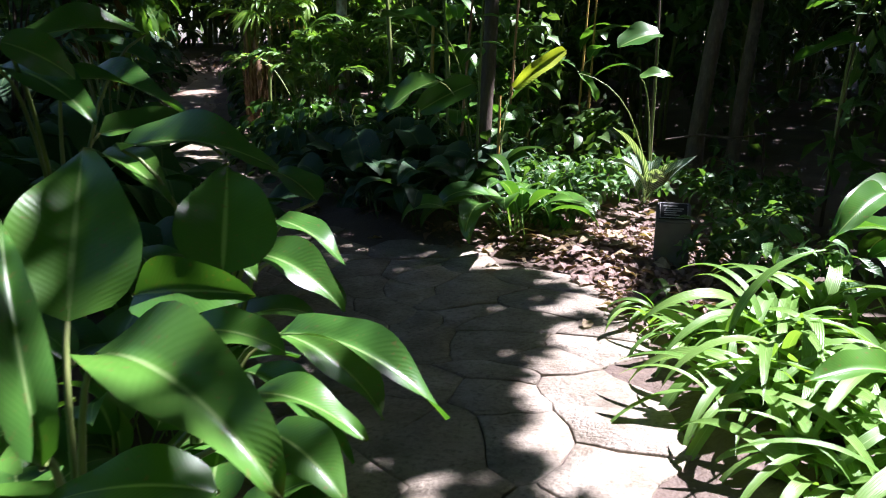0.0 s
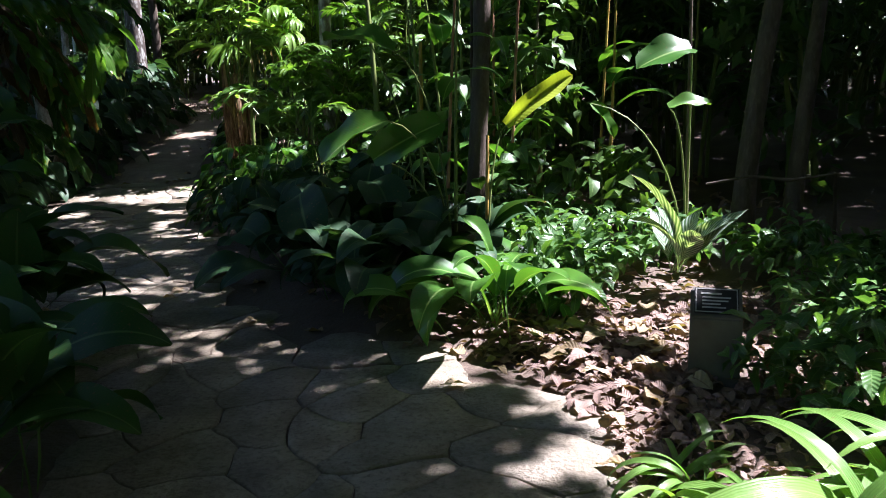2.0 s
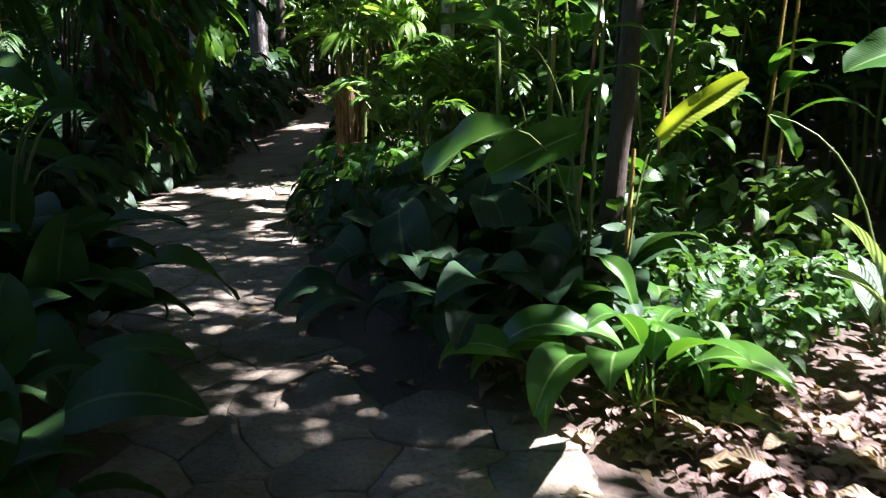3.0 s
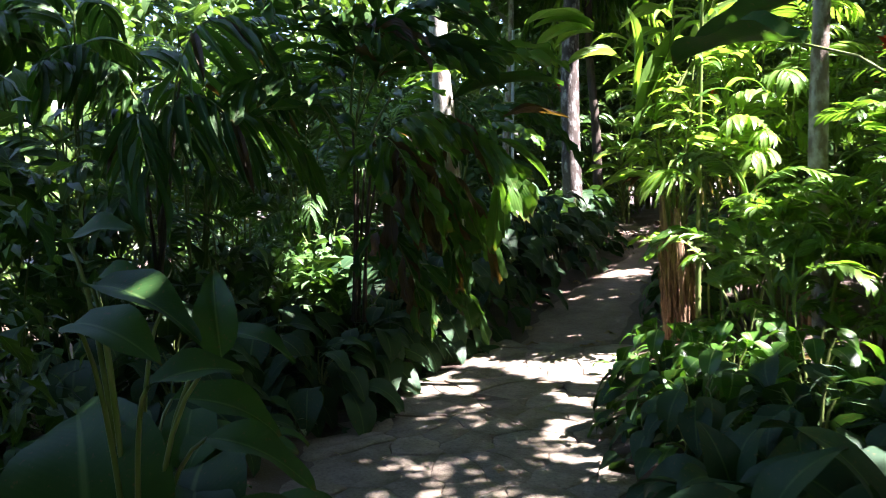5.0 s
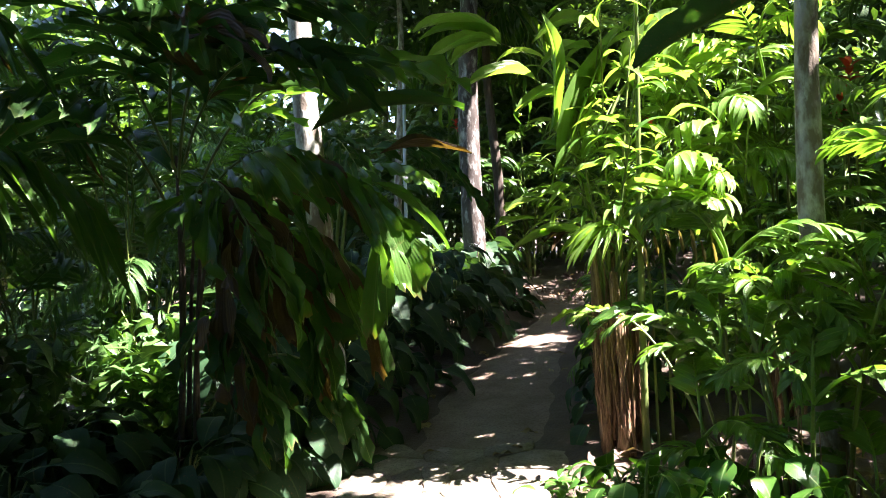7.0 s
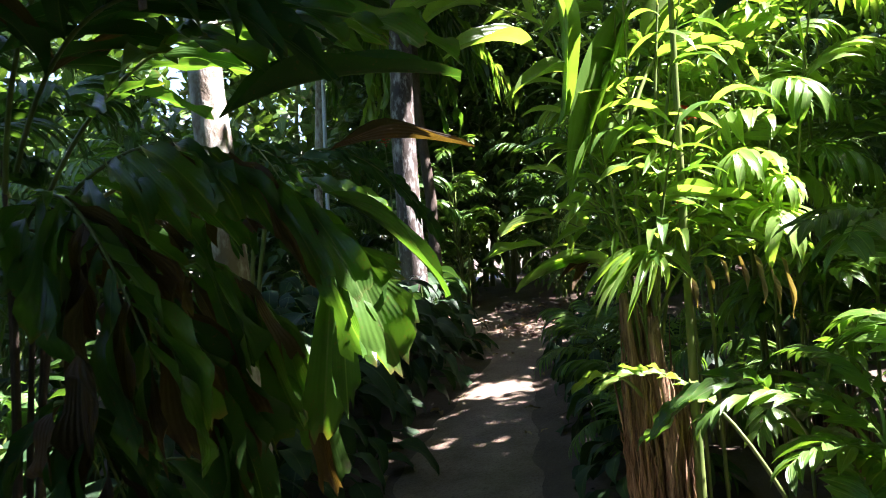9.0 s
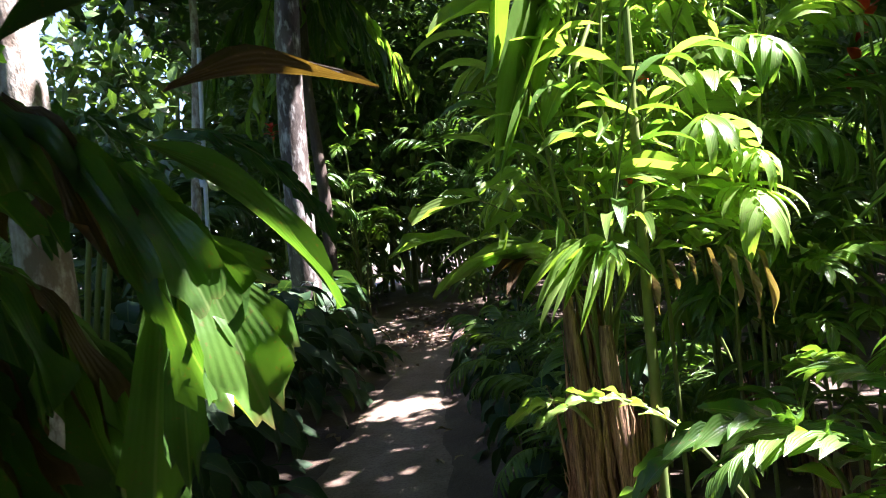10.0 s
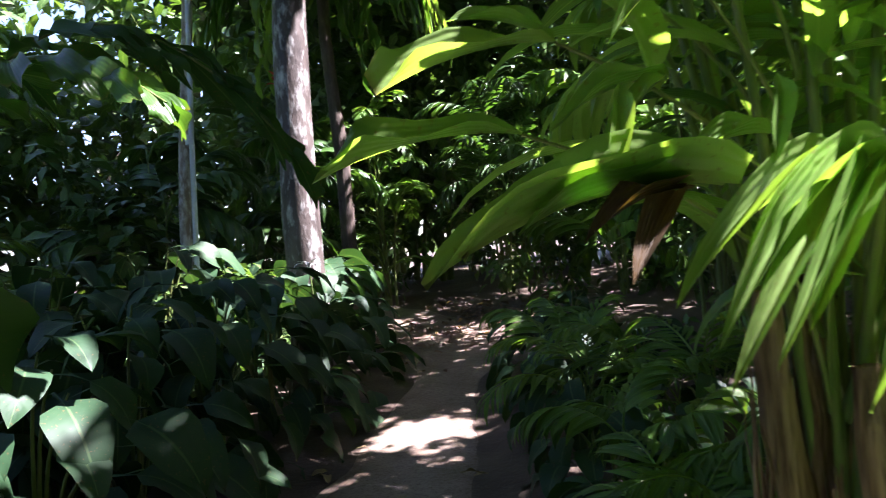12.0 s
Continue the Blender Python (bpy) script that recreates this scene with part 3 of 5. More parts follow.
def palm_clump(name, x, y, canes, fronds, meshes, material, label, z_low, z_high, radius, size, fibre=0.0, cane_r=0.014, seed=1, group="", category="palm", cane_mat=None, tilt_mean=0.0, face=None):
    """Many canes from one base, each clothed in fronds; old leaf-base fibre wraps the lowest part."""
    rng = np.random.RandomState(seed)
    gz = bed_z(x, y)
    ob = thing(name, pose(x, y, gz), label, category, group)
    tops = []
    for k in range(canes):
        a = rng.uniform(0, 6.283)
        r = radius * math.sqrt(rng.rand())
        b = ((0.24 if fibre > 1 else 0.4) * r * math.cos(a), (0.24 if fibre > 1 else 0.4) * r * math.sin(a), -0.05)
        h = z_low + (z_high - z_low) * (k + rng.rand()) / canes
        top = (r * math.cos(a), r * math.sin(a), h)
        pts = arc(b, (b[0], b[1], h * 0.6), top, 9)
        tops.append(pts)
        v, f, u = tube(pts, (cane_r * 1.25, cane_r, cane_r * 0.6), 7, 0.06, k)
        put("cane", mesh_np("cane", v, f, u), cane_mat or M_CANE, ob)
        if fibre:
            fh = min(h, fibre * rng.uniform(0.7, 1.25))
            for s in range(6):
                o = rng.uniform(-0.035, 0.035, 2)
                q = arc((b[0] + o[0], b[1] + o[1], -0.04), (b[0] + 1.3 * o[0], b[1] + 1.3 * o[1], fh * 0.5), (b[0] + 1.6 * o[0], b[1] + 1.6 * o[1], fh * rng.uniform(0.75, 1.1)), 9)
                q[1:-1] += rng.normal(0, 0.004, (7, 3))
                w = rng.uniform(0.005, 0.016)
                v, f, u = tube(q, (w * 1.3, w, w * 0.8, w * 0.3), 6, 0.45, k * 9 + s)
                put("fibre_sheath", mesh_np("fibre_sheath", v, f, u), M_FIBRE, ob, None, "torn brown dry fibrous leaf base")
    for k in range(fronds):
        pts = tops[k % canes]
        p = pts[-1] if k < canes * 2 else pts[rng.randint(5, 9)]
        spin = rng.uniform(0, 360) if face is None else rng.normal(face[0], face[1])
        m = turned(p[0], p[1], p[2] - 0.03, spin - 90, rng.normal(tilt_mean, 12), rng.normal(0, 8), size * rng.uniform(0.7, 1.15))
        put("frond", meshes[rng.randint(len(meshes))], material, ob, m)
    return ob


def spread_leaf(plant, a, b, width, material, kind="ovate", arch=28.0, face=(0.1, -0.6, 0.75), name="leaf", fold=0.2, ruffle=0.03, seed=0, nl=12, nw=6, twist=0.0, holder=None):
    """A single leaf from a to b, places in the world, its upper side turned to face."""
    a, b, up = Vector(a), Vector(b), Vector(face).normalized()
    y = (b - a).normalized()
    up = (up - y * up.dot(y)).normalized()
    x = y.cross(up)
    piece = blade(1.0, 1.0, kind, nl, nw, arch, -arch, fold=fold, ruffle=ruffle, seed=seed, bias=1.0, twist=twist)
    v, f, u = piece
    chord = v[-(nw // 2 + 1)][1]
    size = (b - a).length / chord
    v = v * (width, size, size) * (1, 1, 1)
    me = mesh_np(name, v, f, u)
    o = plant.matrix_basis.translation
    m = Matrix(((x.x, y.x, up.x, a.x - o.x), (x.y, y.y, up.y, a.y - o.y), (x.z, y.z, up.z, a.z - o.z), (0, 0, 0, 1)))
    return put(name, me, material, holder or plant, m)


def leaf_stalk(plant, a, material, r=0.007, base=(0.0, 0.0), name="leaf_stalk", low=None):
    o = plant.matrix_basis.translation
    e = Vector(a) - o
    foot = -0.04 if low is None else max(0.05, e.z - low)
    v, f, u = tube(arc((base[0], base[1], foot), (base[0] + 0.15 * e.x, base[1] + 0.15 * e.y, e.z * 0.9 + 0.02), e, 9), (r * 1.4, r, r * 0.7), 6)
    return put(name, mesh_np(name, v, f, u), material, plant)


def draped_frond(plant, p0, p1, p2, count, leaf_len, width, material, kind="fish", seed=0, hang=0.8, start=0.15, alt=None, alt_share=0.0, side=0.55, ruffle=0.05, arch=22.0, r=0.011):
    """A bending midrib with two rows of long leaflets that hang from it."""
    rng = np.random.RandomState(seed)
    o = plant.matrix_basis.translation
    pts = arc(p0, p1, p2, 18)
    v, f, u = tube(pts - np.array(o), (r, r * 0.8, r * 0.3), 6)
    rib = put("frond", mesh_np("frond_midrib", v, f, u), M_CANE, plant)
    for k in range(count):
        t = start + (1 - start) * (k // 2 + 0.7) / (count // 2 + 0.4)
        s = t * 17
        a = Vector(pts[min(int(s), 16)] * (1 - s % 1) + pts[min(int(s), 16) + 1] * (s % 1)) if s < 17 else Vector(pts[-1])
        d = Vector(pts[min(int(s) + 1, 17)] - pts[max(int(s) - 1, 0)]).normalized()
        out = d.cross(Vector((0, 0, 1))).normalized() * (1 if k % 2 else -1)
        way = (out * side * (1.1 - 0.6 * t) + d * (0.35 + 0.75 * t) + Vector((0, 0, -hang)) + Vector(rng.normal(0, 0.12, 3))).normalized()
        n = (out * 0.5 + Vector((0, 0, 0.8)) + Vector(rng.normal(0, 0.25, 3)))
        use = alt if alt is not None and rng.rand() < alt_share else material
        spread_leaf(plant, a, a + way * leaf_len * rng.uniform(0.75, 1.12) * (0.75 + 0.25 * math.sin(math.pi * t)), width * rng.uniform(0.75, 1.2), use, kind, arch, n, "leaflet", 0.14, ruffle, seed * 50 + k, 9, 6, 0.0, rib)
    return rib


# ---- trees ----
LIT = [  # sunlit by gaps cut in the added canopy: x, y, z, radius, share of leaves kept
    (0.75, 2.0, 0.05, 0.5, 0.14), (0.8, 2.8, 0.05, 0.5, 0.12), (0.85, 3.6, 0.05, 0.42, 0.16), (0.85, 2.5, 0.05, 0.25, 0.0), (0.3, 2.9, 0.05, 0.3, 0.68), (0.2, 2.1, 0.05, 0.45, 0.58),
    (1.4, 2.7, 0.4, 0.9, 0.0), (1.9, 2.9, 0.6, 0.8, 0.0), (1.6, 2.0, 0.4, 0.8, 0.0),
    (0.95, 4.75, 0.08, 0.45, 0.12), (0.8, 4.3, 0.05, 0.2, 0.0), (1.6, 5.0, 0.08, 0.35, 0.3), (0.55, 5.05, 0.5, 0.34, 0.05), (-0.2, 5.4, 1.05, 0.35, 0.55), (0.2, 8.5, 0.1, 0.5, 0.1), (1.8, 5.7, 0.5, 0.3, 0.2), (1.15, 6.0, 0.35, 0.75, 0.05), (1.5, 7.6, 1.0, 0.7, 0.12), (0.5, 8.0, 0.6, 0.6, 0.2), (1.6, 5.6, 0.4, 0.5, 0.0), (2.1, 4.6, 0.4, 0.5, 0.2),
    (-0.72, 1.55, 1.05, 0.5, 0.13), (-0.52, 1.85, 0.95, 0.34, 0.13), (-0.4, 1.15, 0.8, 0.45, 0.12), (-0.15, 1.65, 0.6, 0.32, 0.2), (-1.0, 2.3, 1.2, 0.3, 0.35), (-1.3, 2.7, 1.3, 0.35, 0.4), (-0.4, 2.15, 0.8, 0.18, 0.1), (-0.9, 2.35, 1.15, 0.12, 0.2),
    (-2.95, 9.45, 0.1, 0.22, 0.0), (-2.5, 8.9, 0.05, 0.15, 0.0), (-3.15, 8.5, 0.05, 0.5, 0.72), (-2.45, 7.35, 0.05, 0.6, 0.72), (-1.8, 6.2, 0.05, 0.4, 0.76), (-4.42, 13.78, 0.45, 0.22, 0.1),
    (-2.1, 10.4, 1.7, 0.42, 0.0), (-2.0, 10.5, 2.6, 0.45, 0.1), (-2.7, 10.12, 1.75, 0.3, 0.0), (-0.95, 9.75, 1.3, 0.6, 0.2), (-0.9, 10.0, 2.0, 0.9, 0.3), (-1.9, 11.3, 2.5, 0.4, 0.1), (-2.2, 10.5, 2.3, 0.55, 0.06), (-2.5, 9.95, 1.6, 0.35, 0.0), (-1.3, 9.2, 1.2, 0.7, 0.15), (-1.6, 8.4, 0.8, 0.65, 0.12), (-2.35, 10.75, 2.5, 0.3, 0.0), (-2.9, 10.0, 2.75, 0.18, 0.0), (-2.5, 10.2, 2.8, 0.22, 0.0), (-4.7, 7.6, 2.3, 0.4, 0.6), (-5.2, 7.5, 2.8, 0.5, 0.55), (-0.6, 10.2, 1.5, 1.2, 0.25), (-0.5, 10.2, 2.6, 1.2, 0.2), (-1.95, 10.05, 1.15, 0.3, 0.0),
    (-3.2, 9.1, 1.5, 0.26, 0.0), (0.8, 7.95, 1.3, 1.0, 0.15), (0.8, 7.8, 0.1, 0.9, 0.35), (0.9, 7.9, 2.2, 0.9, 0.12), (-0.4, 8.7, 1.0, 0.6, 0.15), (0.0, 8.6, 0.3, 1.0, 0.2), (1.5, 6.05, 1.4, 0.15, 0.0), (0.8, 6.4, 1.15, 0.15, 0.0), (2.55, 5.2, 1.55, 0.5, 0.0),
    (-6.2, 17.6, 0.9, 0.6, 0.2), (-5.90, 9.46, 1.1, 0.45, 0.05), (-5.72, 9.11, 0.6, 0.4, 0.05), (-4.5, 15.3, 4.0, 0.9, 0.1), (-4.3, 11.2, 2.1, 0.15, 0.0), (-1.0, 13.0, 1.5, 1.2, 0.4), (-6.0, 18.5, 2.5, 1.6, 0.4), (-3.5, 18.5, 2.5, 1.6, 0.4),
]


SLOPE = np.array((SUN[0] / SUN[2], SUN[1] / SUN[2]))
GAPS = [(np.array((x, y)) - SLOPE * z, r, k) for x, y, z, r, k in LIT]


def gap_near(pts, margin):
    """Which points of the canopy lie up-sun of a lit place, or within a margin of it."""
    foot = pts[:, :2] - SLOPE * pts[:, 2:3]
    near = np.zeros(len(pts), bool)
    for c, r, k in GAPS:
        near |= np.linalg.norm(foot - c, axis=1) < r + margin
    return near


def dapple_leaves():
    """Small unseen leaves added in and round the canopy's gaps; their ragged holes shape the dapples."""
    rng = np.random.RandomState(2)
    feet = []
    for c, r, k in GAPS:
        n = int(780 * math.pi * (r + 0.45) ** 2)
        a, q = rng.uniform(0, 2 * np.pi, n), (r + 0.45) * np.sqrt(rng.rand(n))
        feet.append(c + np.stack([q * np.cos(a), q * np.sin(a)], -1))
    foot = np.concatenate(feet)
    holes = np.array([noise.noise((x * 4.6, y * 4.6, 2.0)) + 0.4 * noise.noise((x * 11.0, y * 11.0, 5.0)) for x, y in foot])
    shut = np.ones(len(foot), bool)
    for c, r, k in GAPS:
        d = np.linalg.norm(foot - c, axis=1)
        shut &= ~((d < r) & (holes > -0.75 * (0.5 - k)))
        if k < 0.11:
            shut &= ~(d < r + 0.06)
            shut &= ~((d < r + 0.22) & (holes > -0.02))
    foot = foot[shut]
    z = rng.uniform(5.4, 7.6, len(foot))
    return np.concatenate([foot + SLOPE * z[:, None], z[:, None]], 1)


DAPPLE_POINTS = dapple_leaves()
dapple_free = np.ones(len(DAPPLE_POINTS), bool)


def tree(x, y, r, height, lean, material, label, seed=1, sides=14, crown=None):
    """A trunk with limbs that rise into an unseen crown of many leaves, thinned to let sun onto the LIT places."""
    rng = np.random.RandomState(seed)
    gz = ground_z(x, y)
    ob = thing("tree", pose(x, y, gz - 0.03), label, "tree")
    n = 22
    t = np.linspace(0, 1, n)
    pts = np.stack([lean[0] * t + 0.05 * np.sin(t * 7 + seed), lean[1] * t + 0.05 * np.cos(t * 5 + seed), height * t], -1)
    rad = r * (1 - 0.45 * t) * (1 + 0.5 * np.exp(-t * height / 0.25))
    v, f, u = tube(pts, rad, sides, 0.07, seed)
    put("trunk", mesh_np("trunk", v, f, u), material, ob)
    if crown is None:
        return ob
    cx0, cx1, cy0, cy1, z0, z1, count, size = crown
    cen = np.stack([rng.uniform(cx0, cx1, 40), rng.uniform(cy0, cy1, 40), rng.uniform(z0, z1, 40)], -1) - (x, y, gz)
    for k in range(6):
        e = cen[k]
        s = pts[int(n * rng.uniform(0.7, 0.98))]
        if gap_near(arc(s, (s + e) / 2 + (0, 0, 0.6), e, 30) + (x, y, gz), 0.05).any():
            continue
        v, f, u = tube(arc(s, (s + e) / 2 + (0, 0, 0.6), e, 9), (r * 0.35, r * 0.18, 0.015), 7, 0.05, k)
        put("limb", mesh_np("limb", v, f, u), material, ob)
    p = np.stack([rng.uniform(cx0, cx1, count), rng.uniform(cy0, cy1, count), rng.uniform(z0, z1, count)], -1)
    p = p[~gap_near(p, 0.36)]
    mine = dapple_free & (DAPPLE_POINTS[:, 0] > cx0) & (DAPPLE_POINTS[:, 0] < cx1) & (DAPPLE_POINTS[:, 1] > cy0) & (DAPPLE_POINTS[:, 1] < cy1)
    dapple_free[mine] = False
    large = scatter(LEAF_FAR, rand_mats(rng, p - (x, y, gz), size * 0.6, size * 1.3, -8, 22, 22))
    small = scatter(LEAF_FAR, rand_mats(rng, DAPPLE_POINTS[mine] - (x, y, gz), 0.09, 0.17, -8, 22, 22))
    v, f, u = join([large, small])
    c = put("crown", mesh_np("crown", v, f, u), M_CANOPY, ob)
    tagged(c, kind="stuff")
    return ob


# ---- the place ----
build_ground()
build_far_path()

# trees: trunks in view, added ones out of view, crowns overhead added for shade
tree(-4.67, 10.05, 0.118, 7.0, (0.15, 0.1), M_BARK, "slim tree with pale lichen-blotched grey bark", 1, crown=(-6, -2.5, 6, 13, 5.5, 8.0, 3600, 0.35))
tree(-5.55, 14.6, 0.16, 8.0, (0.35, 0.2), M_BARK_MIX, "tree with dark bark and white lichen blotches beside the path", 2, crown=(-9.5, -1, 13, 24, 5.5, 8.5, 20000, 0.35))
tree(-1.2, 9.65, 0.072, 7.0, (0.1, 0.3), M_BARK, "slim tree with blotched pale bark behind the palms", 3, crown=(-2.5, 3.5, 6, 13, 5.5, 8.0, 11000, 0.35))
tree(2.35, 7.1, 0.075, 6.5, (0.9, 0.9), M_BARK_DARK, "dark slender leaning tree in deep shade", 4, crown=(3.5, 10, 2, 12, 4.8, 7.5, 13000, 0.35))
tree(0.36, 6.95, 0.07, 6.0, (0.1, 0.5), M_BARK_DARK, "dark upright trunk in the middle bed", 12)
tree(2.75, 7.1, 0.06, 6.5, (0.5, 0.9), M_BARK_DARK, "thin dark tree in deep shade", 5)
tree(-4.2, 1.2, 0.14, 7.0, (0.3, 0.3), M_BARK_DARK, "unseen garden tree added for shade behind the broad-leaved bed", 6, crown=(-4, -1, -4, 6, 5.0, 8.0, 4900, 0.35))
tree(5.0, -1.5, 0.16, 7.0, (-0.3, 0.3), M_BARK_DARK, "unseen garden tree added for shade beyond the strap-leaved bed", 7, crown=(-1, 10, -6, 6, 5.5, 8.0, 23000, 0.35))
tree(4.6, 14.5, 0.15, 8.0, (-0.3, 0.2), M_BARK_DARK, "tall tree added for shade deep in the bed", 8, crown=(-1, 10, 12, 22, 5.5, 8.5, 15000, 0.35))
tree(-7.35, 15.7, 0.07, 6.0, (0.25, 0.1), M_BARK, "thin pale-barked tree beside a pale pipe", 9)

# large-leaved plants at the start of the path
BROAD_LABEL = "large glossy green broad-leaved plant with pleated arching leaves"


def big_leaf_plant(x, y, leaves, material=M_BROAD, label=BROAD_LABEL, group="broad-leaved plants", seed=0):
    ob = thing("broad_leaved_plant", pose(x, y, bed_z(x, y)), label, "plant", group)
    for k, (a, b, w, face, arch) in enumerate(leaves):
        spread_leaf(ob, a, b, w, material, "ovate", arch, face, "leaf", 0.2, 0.03, seed + k, 14, 8, (12, -10, 6, -16)[k % 4])
        leaf_stalk(ob, a, M_CANE, 0.008)
    return ob


UPLIT, FLAT = (0.35, -0.75, 0.55), (0.15, -0.3, 0.95)
big_leaf_plant(-0.72, 1.3, [
    ((-0.74, 1.41, 0.86), (-0.78, 1.65, 1.17), 0.29, UPLIT, 12), ((-0.61, 1.25, 0.86), (-0.24, 1.01, 0.74), 0.2, FLAT, 38),
    ((-0.37, 1.1, 0.68), (-0.62, 1.05, 0.7), 0.13, FLAT, 25), ((-0.58, 0.98, 0.8), (-0.7, 1.17, 1.13), 0.09, UPLIT, 30),
    ((-0.4, 1.46, 0.68), (-0.15, 1.35, 0.64), 0.13, FLAT, 30), ((-0.33, 1.3, 0.68), (-0.17, 1.18, 0.61), 0.13, FLAT, 30)], seed=300)
big_leaf_plant(-0.66, 1.85, [
    ((-0.55, 1.81, 0.83), (-0.58, 2.04, 1.07), 0.28, UPLIT, 10), ((-0.71, 1.66, 0.83), (-0.42, 1.61, 0.85), 0.16, UPLIT, 22),
    ((-0.4, 1.77, 0.69), (0.01, 1.58, 0.57), 0.15, FLAT, 34), ((-0.62, 1.73, 0.71), (-0.37, 1.67, 0.69), 0.13, FLAT, 26),
    ((-0.5, 1.75, 0.6), (-0.2, 1.5, 0.5), 0.14, FLAT, 30), ((-0.45, 1.95, 0.62), (-0.15, 1.85, 0.42), 0.14, FLAT, 34)], seed=320)
big_leaf_plant(-0.75, 2.45, [
    ((-0.5, 2.24, 0.87), (-0.28, 2.11, 0.77), 0.13, FLAT, 24), ((-1.01, 2.39, 1.06), (-0.5, 2.29, 1.03), 0.19, FLAT, 25),
    ((-0.43, 2.55, 0.86), (-0.61, 2.68, 0.95), 0.14, FLAT, 20), ((-0.62, 2.3, 0.75), (-0.3, 2.2, 0.6), 0.15, FLAT, 34),
    ((-0.7, 2.2, 0.8), (-0.5, 1.95, 0.78), 0.15, FLAT, 30), ((-0.6, 2.55, 0.65), (-0.35, 2.6, 0.45), 0.14, FLAT, 34)], seed=340)
big_leaf_plant(-1.4, 2.75, [
    ((-1.35, 2.76, 1.24), (-0.84, 2.53, 1.16), 0.22, FLAT, 26), ((-1.34, 2.36, 1.31), (-1.0, 2.22, 1.17), 0.18, FLAT, 26),
    ((-1.13, 3.01, 1.41), (-1.51, 2.69, 1.37), 0.17, FLAT, 22), ((-1.16, 2.07, 1.39), (-1.02, 2.17, 1.29), 0.12, UPLIT, 30),
    ((-1.2, 2.6, 1.0), (-0.85, 2.35, 0.9), 0.2, FLAT, 30), ((-1.3, 2.9, 1.05), (-0.9, 3.1, 0.95), 0.2, FLAT, 30)], seed=360)

for i, (x, y, s) in enumerate([(-0.95, 1.35, 0.75), (-0.9, 1.95, 0.75), (-0.95, 2.4, 0.8), (-0.55, 1.55, 0.55)]):
    rosette("broad_leaved_plant", x, y, 12, BROAD_SET, "leaf", M_BROAD, s, "green broad-leaved plant filling the bed beneath larger leaves", "plant", "broad-leaved plants", 0.1, 640 + i, 20)

# broad-leaved plants along the path's left-hand bed
BROAD = [(-1.3, 0.9, 1.1), (-1.65, 2.2, 1.15), (-1.15, 3.4, 0.85), (-1.5, 4.1, 0.9), (-2.1, 3.4, 1.15), (-2.1, 4.7, 0.95), (-2.7, 5.0, 0.95), (-3.2, 5.75, 0.9), (-2.9, 4.1, 1.2), (-1.9, 1.4, 1.2), (-3.9, 5.4, 1.0), (-2.6, 2.5, 1.2), (-3.6, 3.5, 1.2)]
# Past the first two plants, shade is put into the leaf colour.
for i, (x, y, s) in enumerate(BROAD):
    rosette("broad_leaved_plant", x, y, 15, BROAD_SET, "leaf", M_SHADED_LEAF if i > 1 else M_BROAD, s, "broad-leaved plant with pleated arching leaves, its green darkened where shaded", "plant", "broad-leaved plants", 0.07, 10 + i)

big_leaf_plant(-2.15, 4.95, [
    ((-2.25, 4.95, 1.38), (-1.86, 5.0, 1.25), 0.2, FLAT, 26), ((-2.39, 4.97, 1.5), (-2.2, 5.06, 1.53), 0.13, FLAT, 26), ((-1.9, 5.09, 1.18), (-2.04, 5.19, 1.4), 0.13, FLAT, 20),
    ((-2.43, 5.06, 1.38), (-2.25, 5.14, 1.37), 0.09, FLAT, 26), ((-2.14, 5.29, 1.2), (-1.9, 5.35, 1.12), 0.12, FLAT, 26), ((-1.82, 4.82, 1.17), (-1.68, 4.98, 1.19), 0.12, FLAT, 26),
    ((-2.01, 4.76, 1.32), (-1.76, 4.82, 1.23), 0.17, FLAT, 26), ((-2.28, 5.18, 1.28), (-2.5, 5.13, 1.39), 0.15, FLAT, 26), ((-2.0, 5.1, 0.95), (-1.75, 5.25, 0.8), 0.17, FLAT, 30), ((-2.3, 5.2, 1.0), (-2.1, 5.45, 0.85), 0.17, FLAT, 30)],
    M_SHADED_LEAF, "tall plant with broad arching leaves, green darkened for shade", seed=400)
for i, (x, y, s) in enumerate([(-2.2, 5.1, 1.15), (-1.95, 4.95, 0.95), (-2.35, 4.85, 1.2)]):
    rosette("broad_leaved_plant", x, y, 14, BROAD_SET, "leaf", M_SHADED_LEAF, s, "broad-leaved plant crowding the path edge, green darkened for shade", "plant", "broad-leaved plants", 0.1, 660 + i, 22)
rosette("pointed_leaf_plant", -4.05, 7.25, 12, PEACE_SET, "leaf", M_PALE, 0.5, "small pale-leaved plant at the path edge", "plant", "", 0.04, 66)

# strap-leaved clumps on the sunny side
for i, (x, y, s) in enumerate([(1.3, 2.75, 1.0), (1.45, 3.15, 0.95), (1.4, 2.35, 1.0), (1.75, 2.75, 1.05), (1.7, 2.1, 1.0), (1.75, 3.35, 0.9), (1.25, 2.05, 0.8), (1.12, 3.15, 0.65), (1.08, 3.6, 0.55), (1.15, 2.5, 0.75)]):
    rosette("strap_leaved_plant", x, y, 28, STRAP_SET, "leaf", M_STRAP, s, "bright green strap-leaved plant arching over the path edge", "plant", "strap-leaved plants", 0.1, 40 + i)
for i, (x, y, s) in enumerate([(2.35, 3.1, 0.85), (2.3, 2.3, 0.75), (2.7, 3.7, 1.0), (2.7, 2.6, 0.9)]):
    rosette("broad_leaved_plant", x, y, 11, BROAD_SET, "leaf", M_BROAD, s, "green broad-leaved plant behind the strap-leaved clump", "plant", "broad-leaved plants", 0.07, 50 + i)
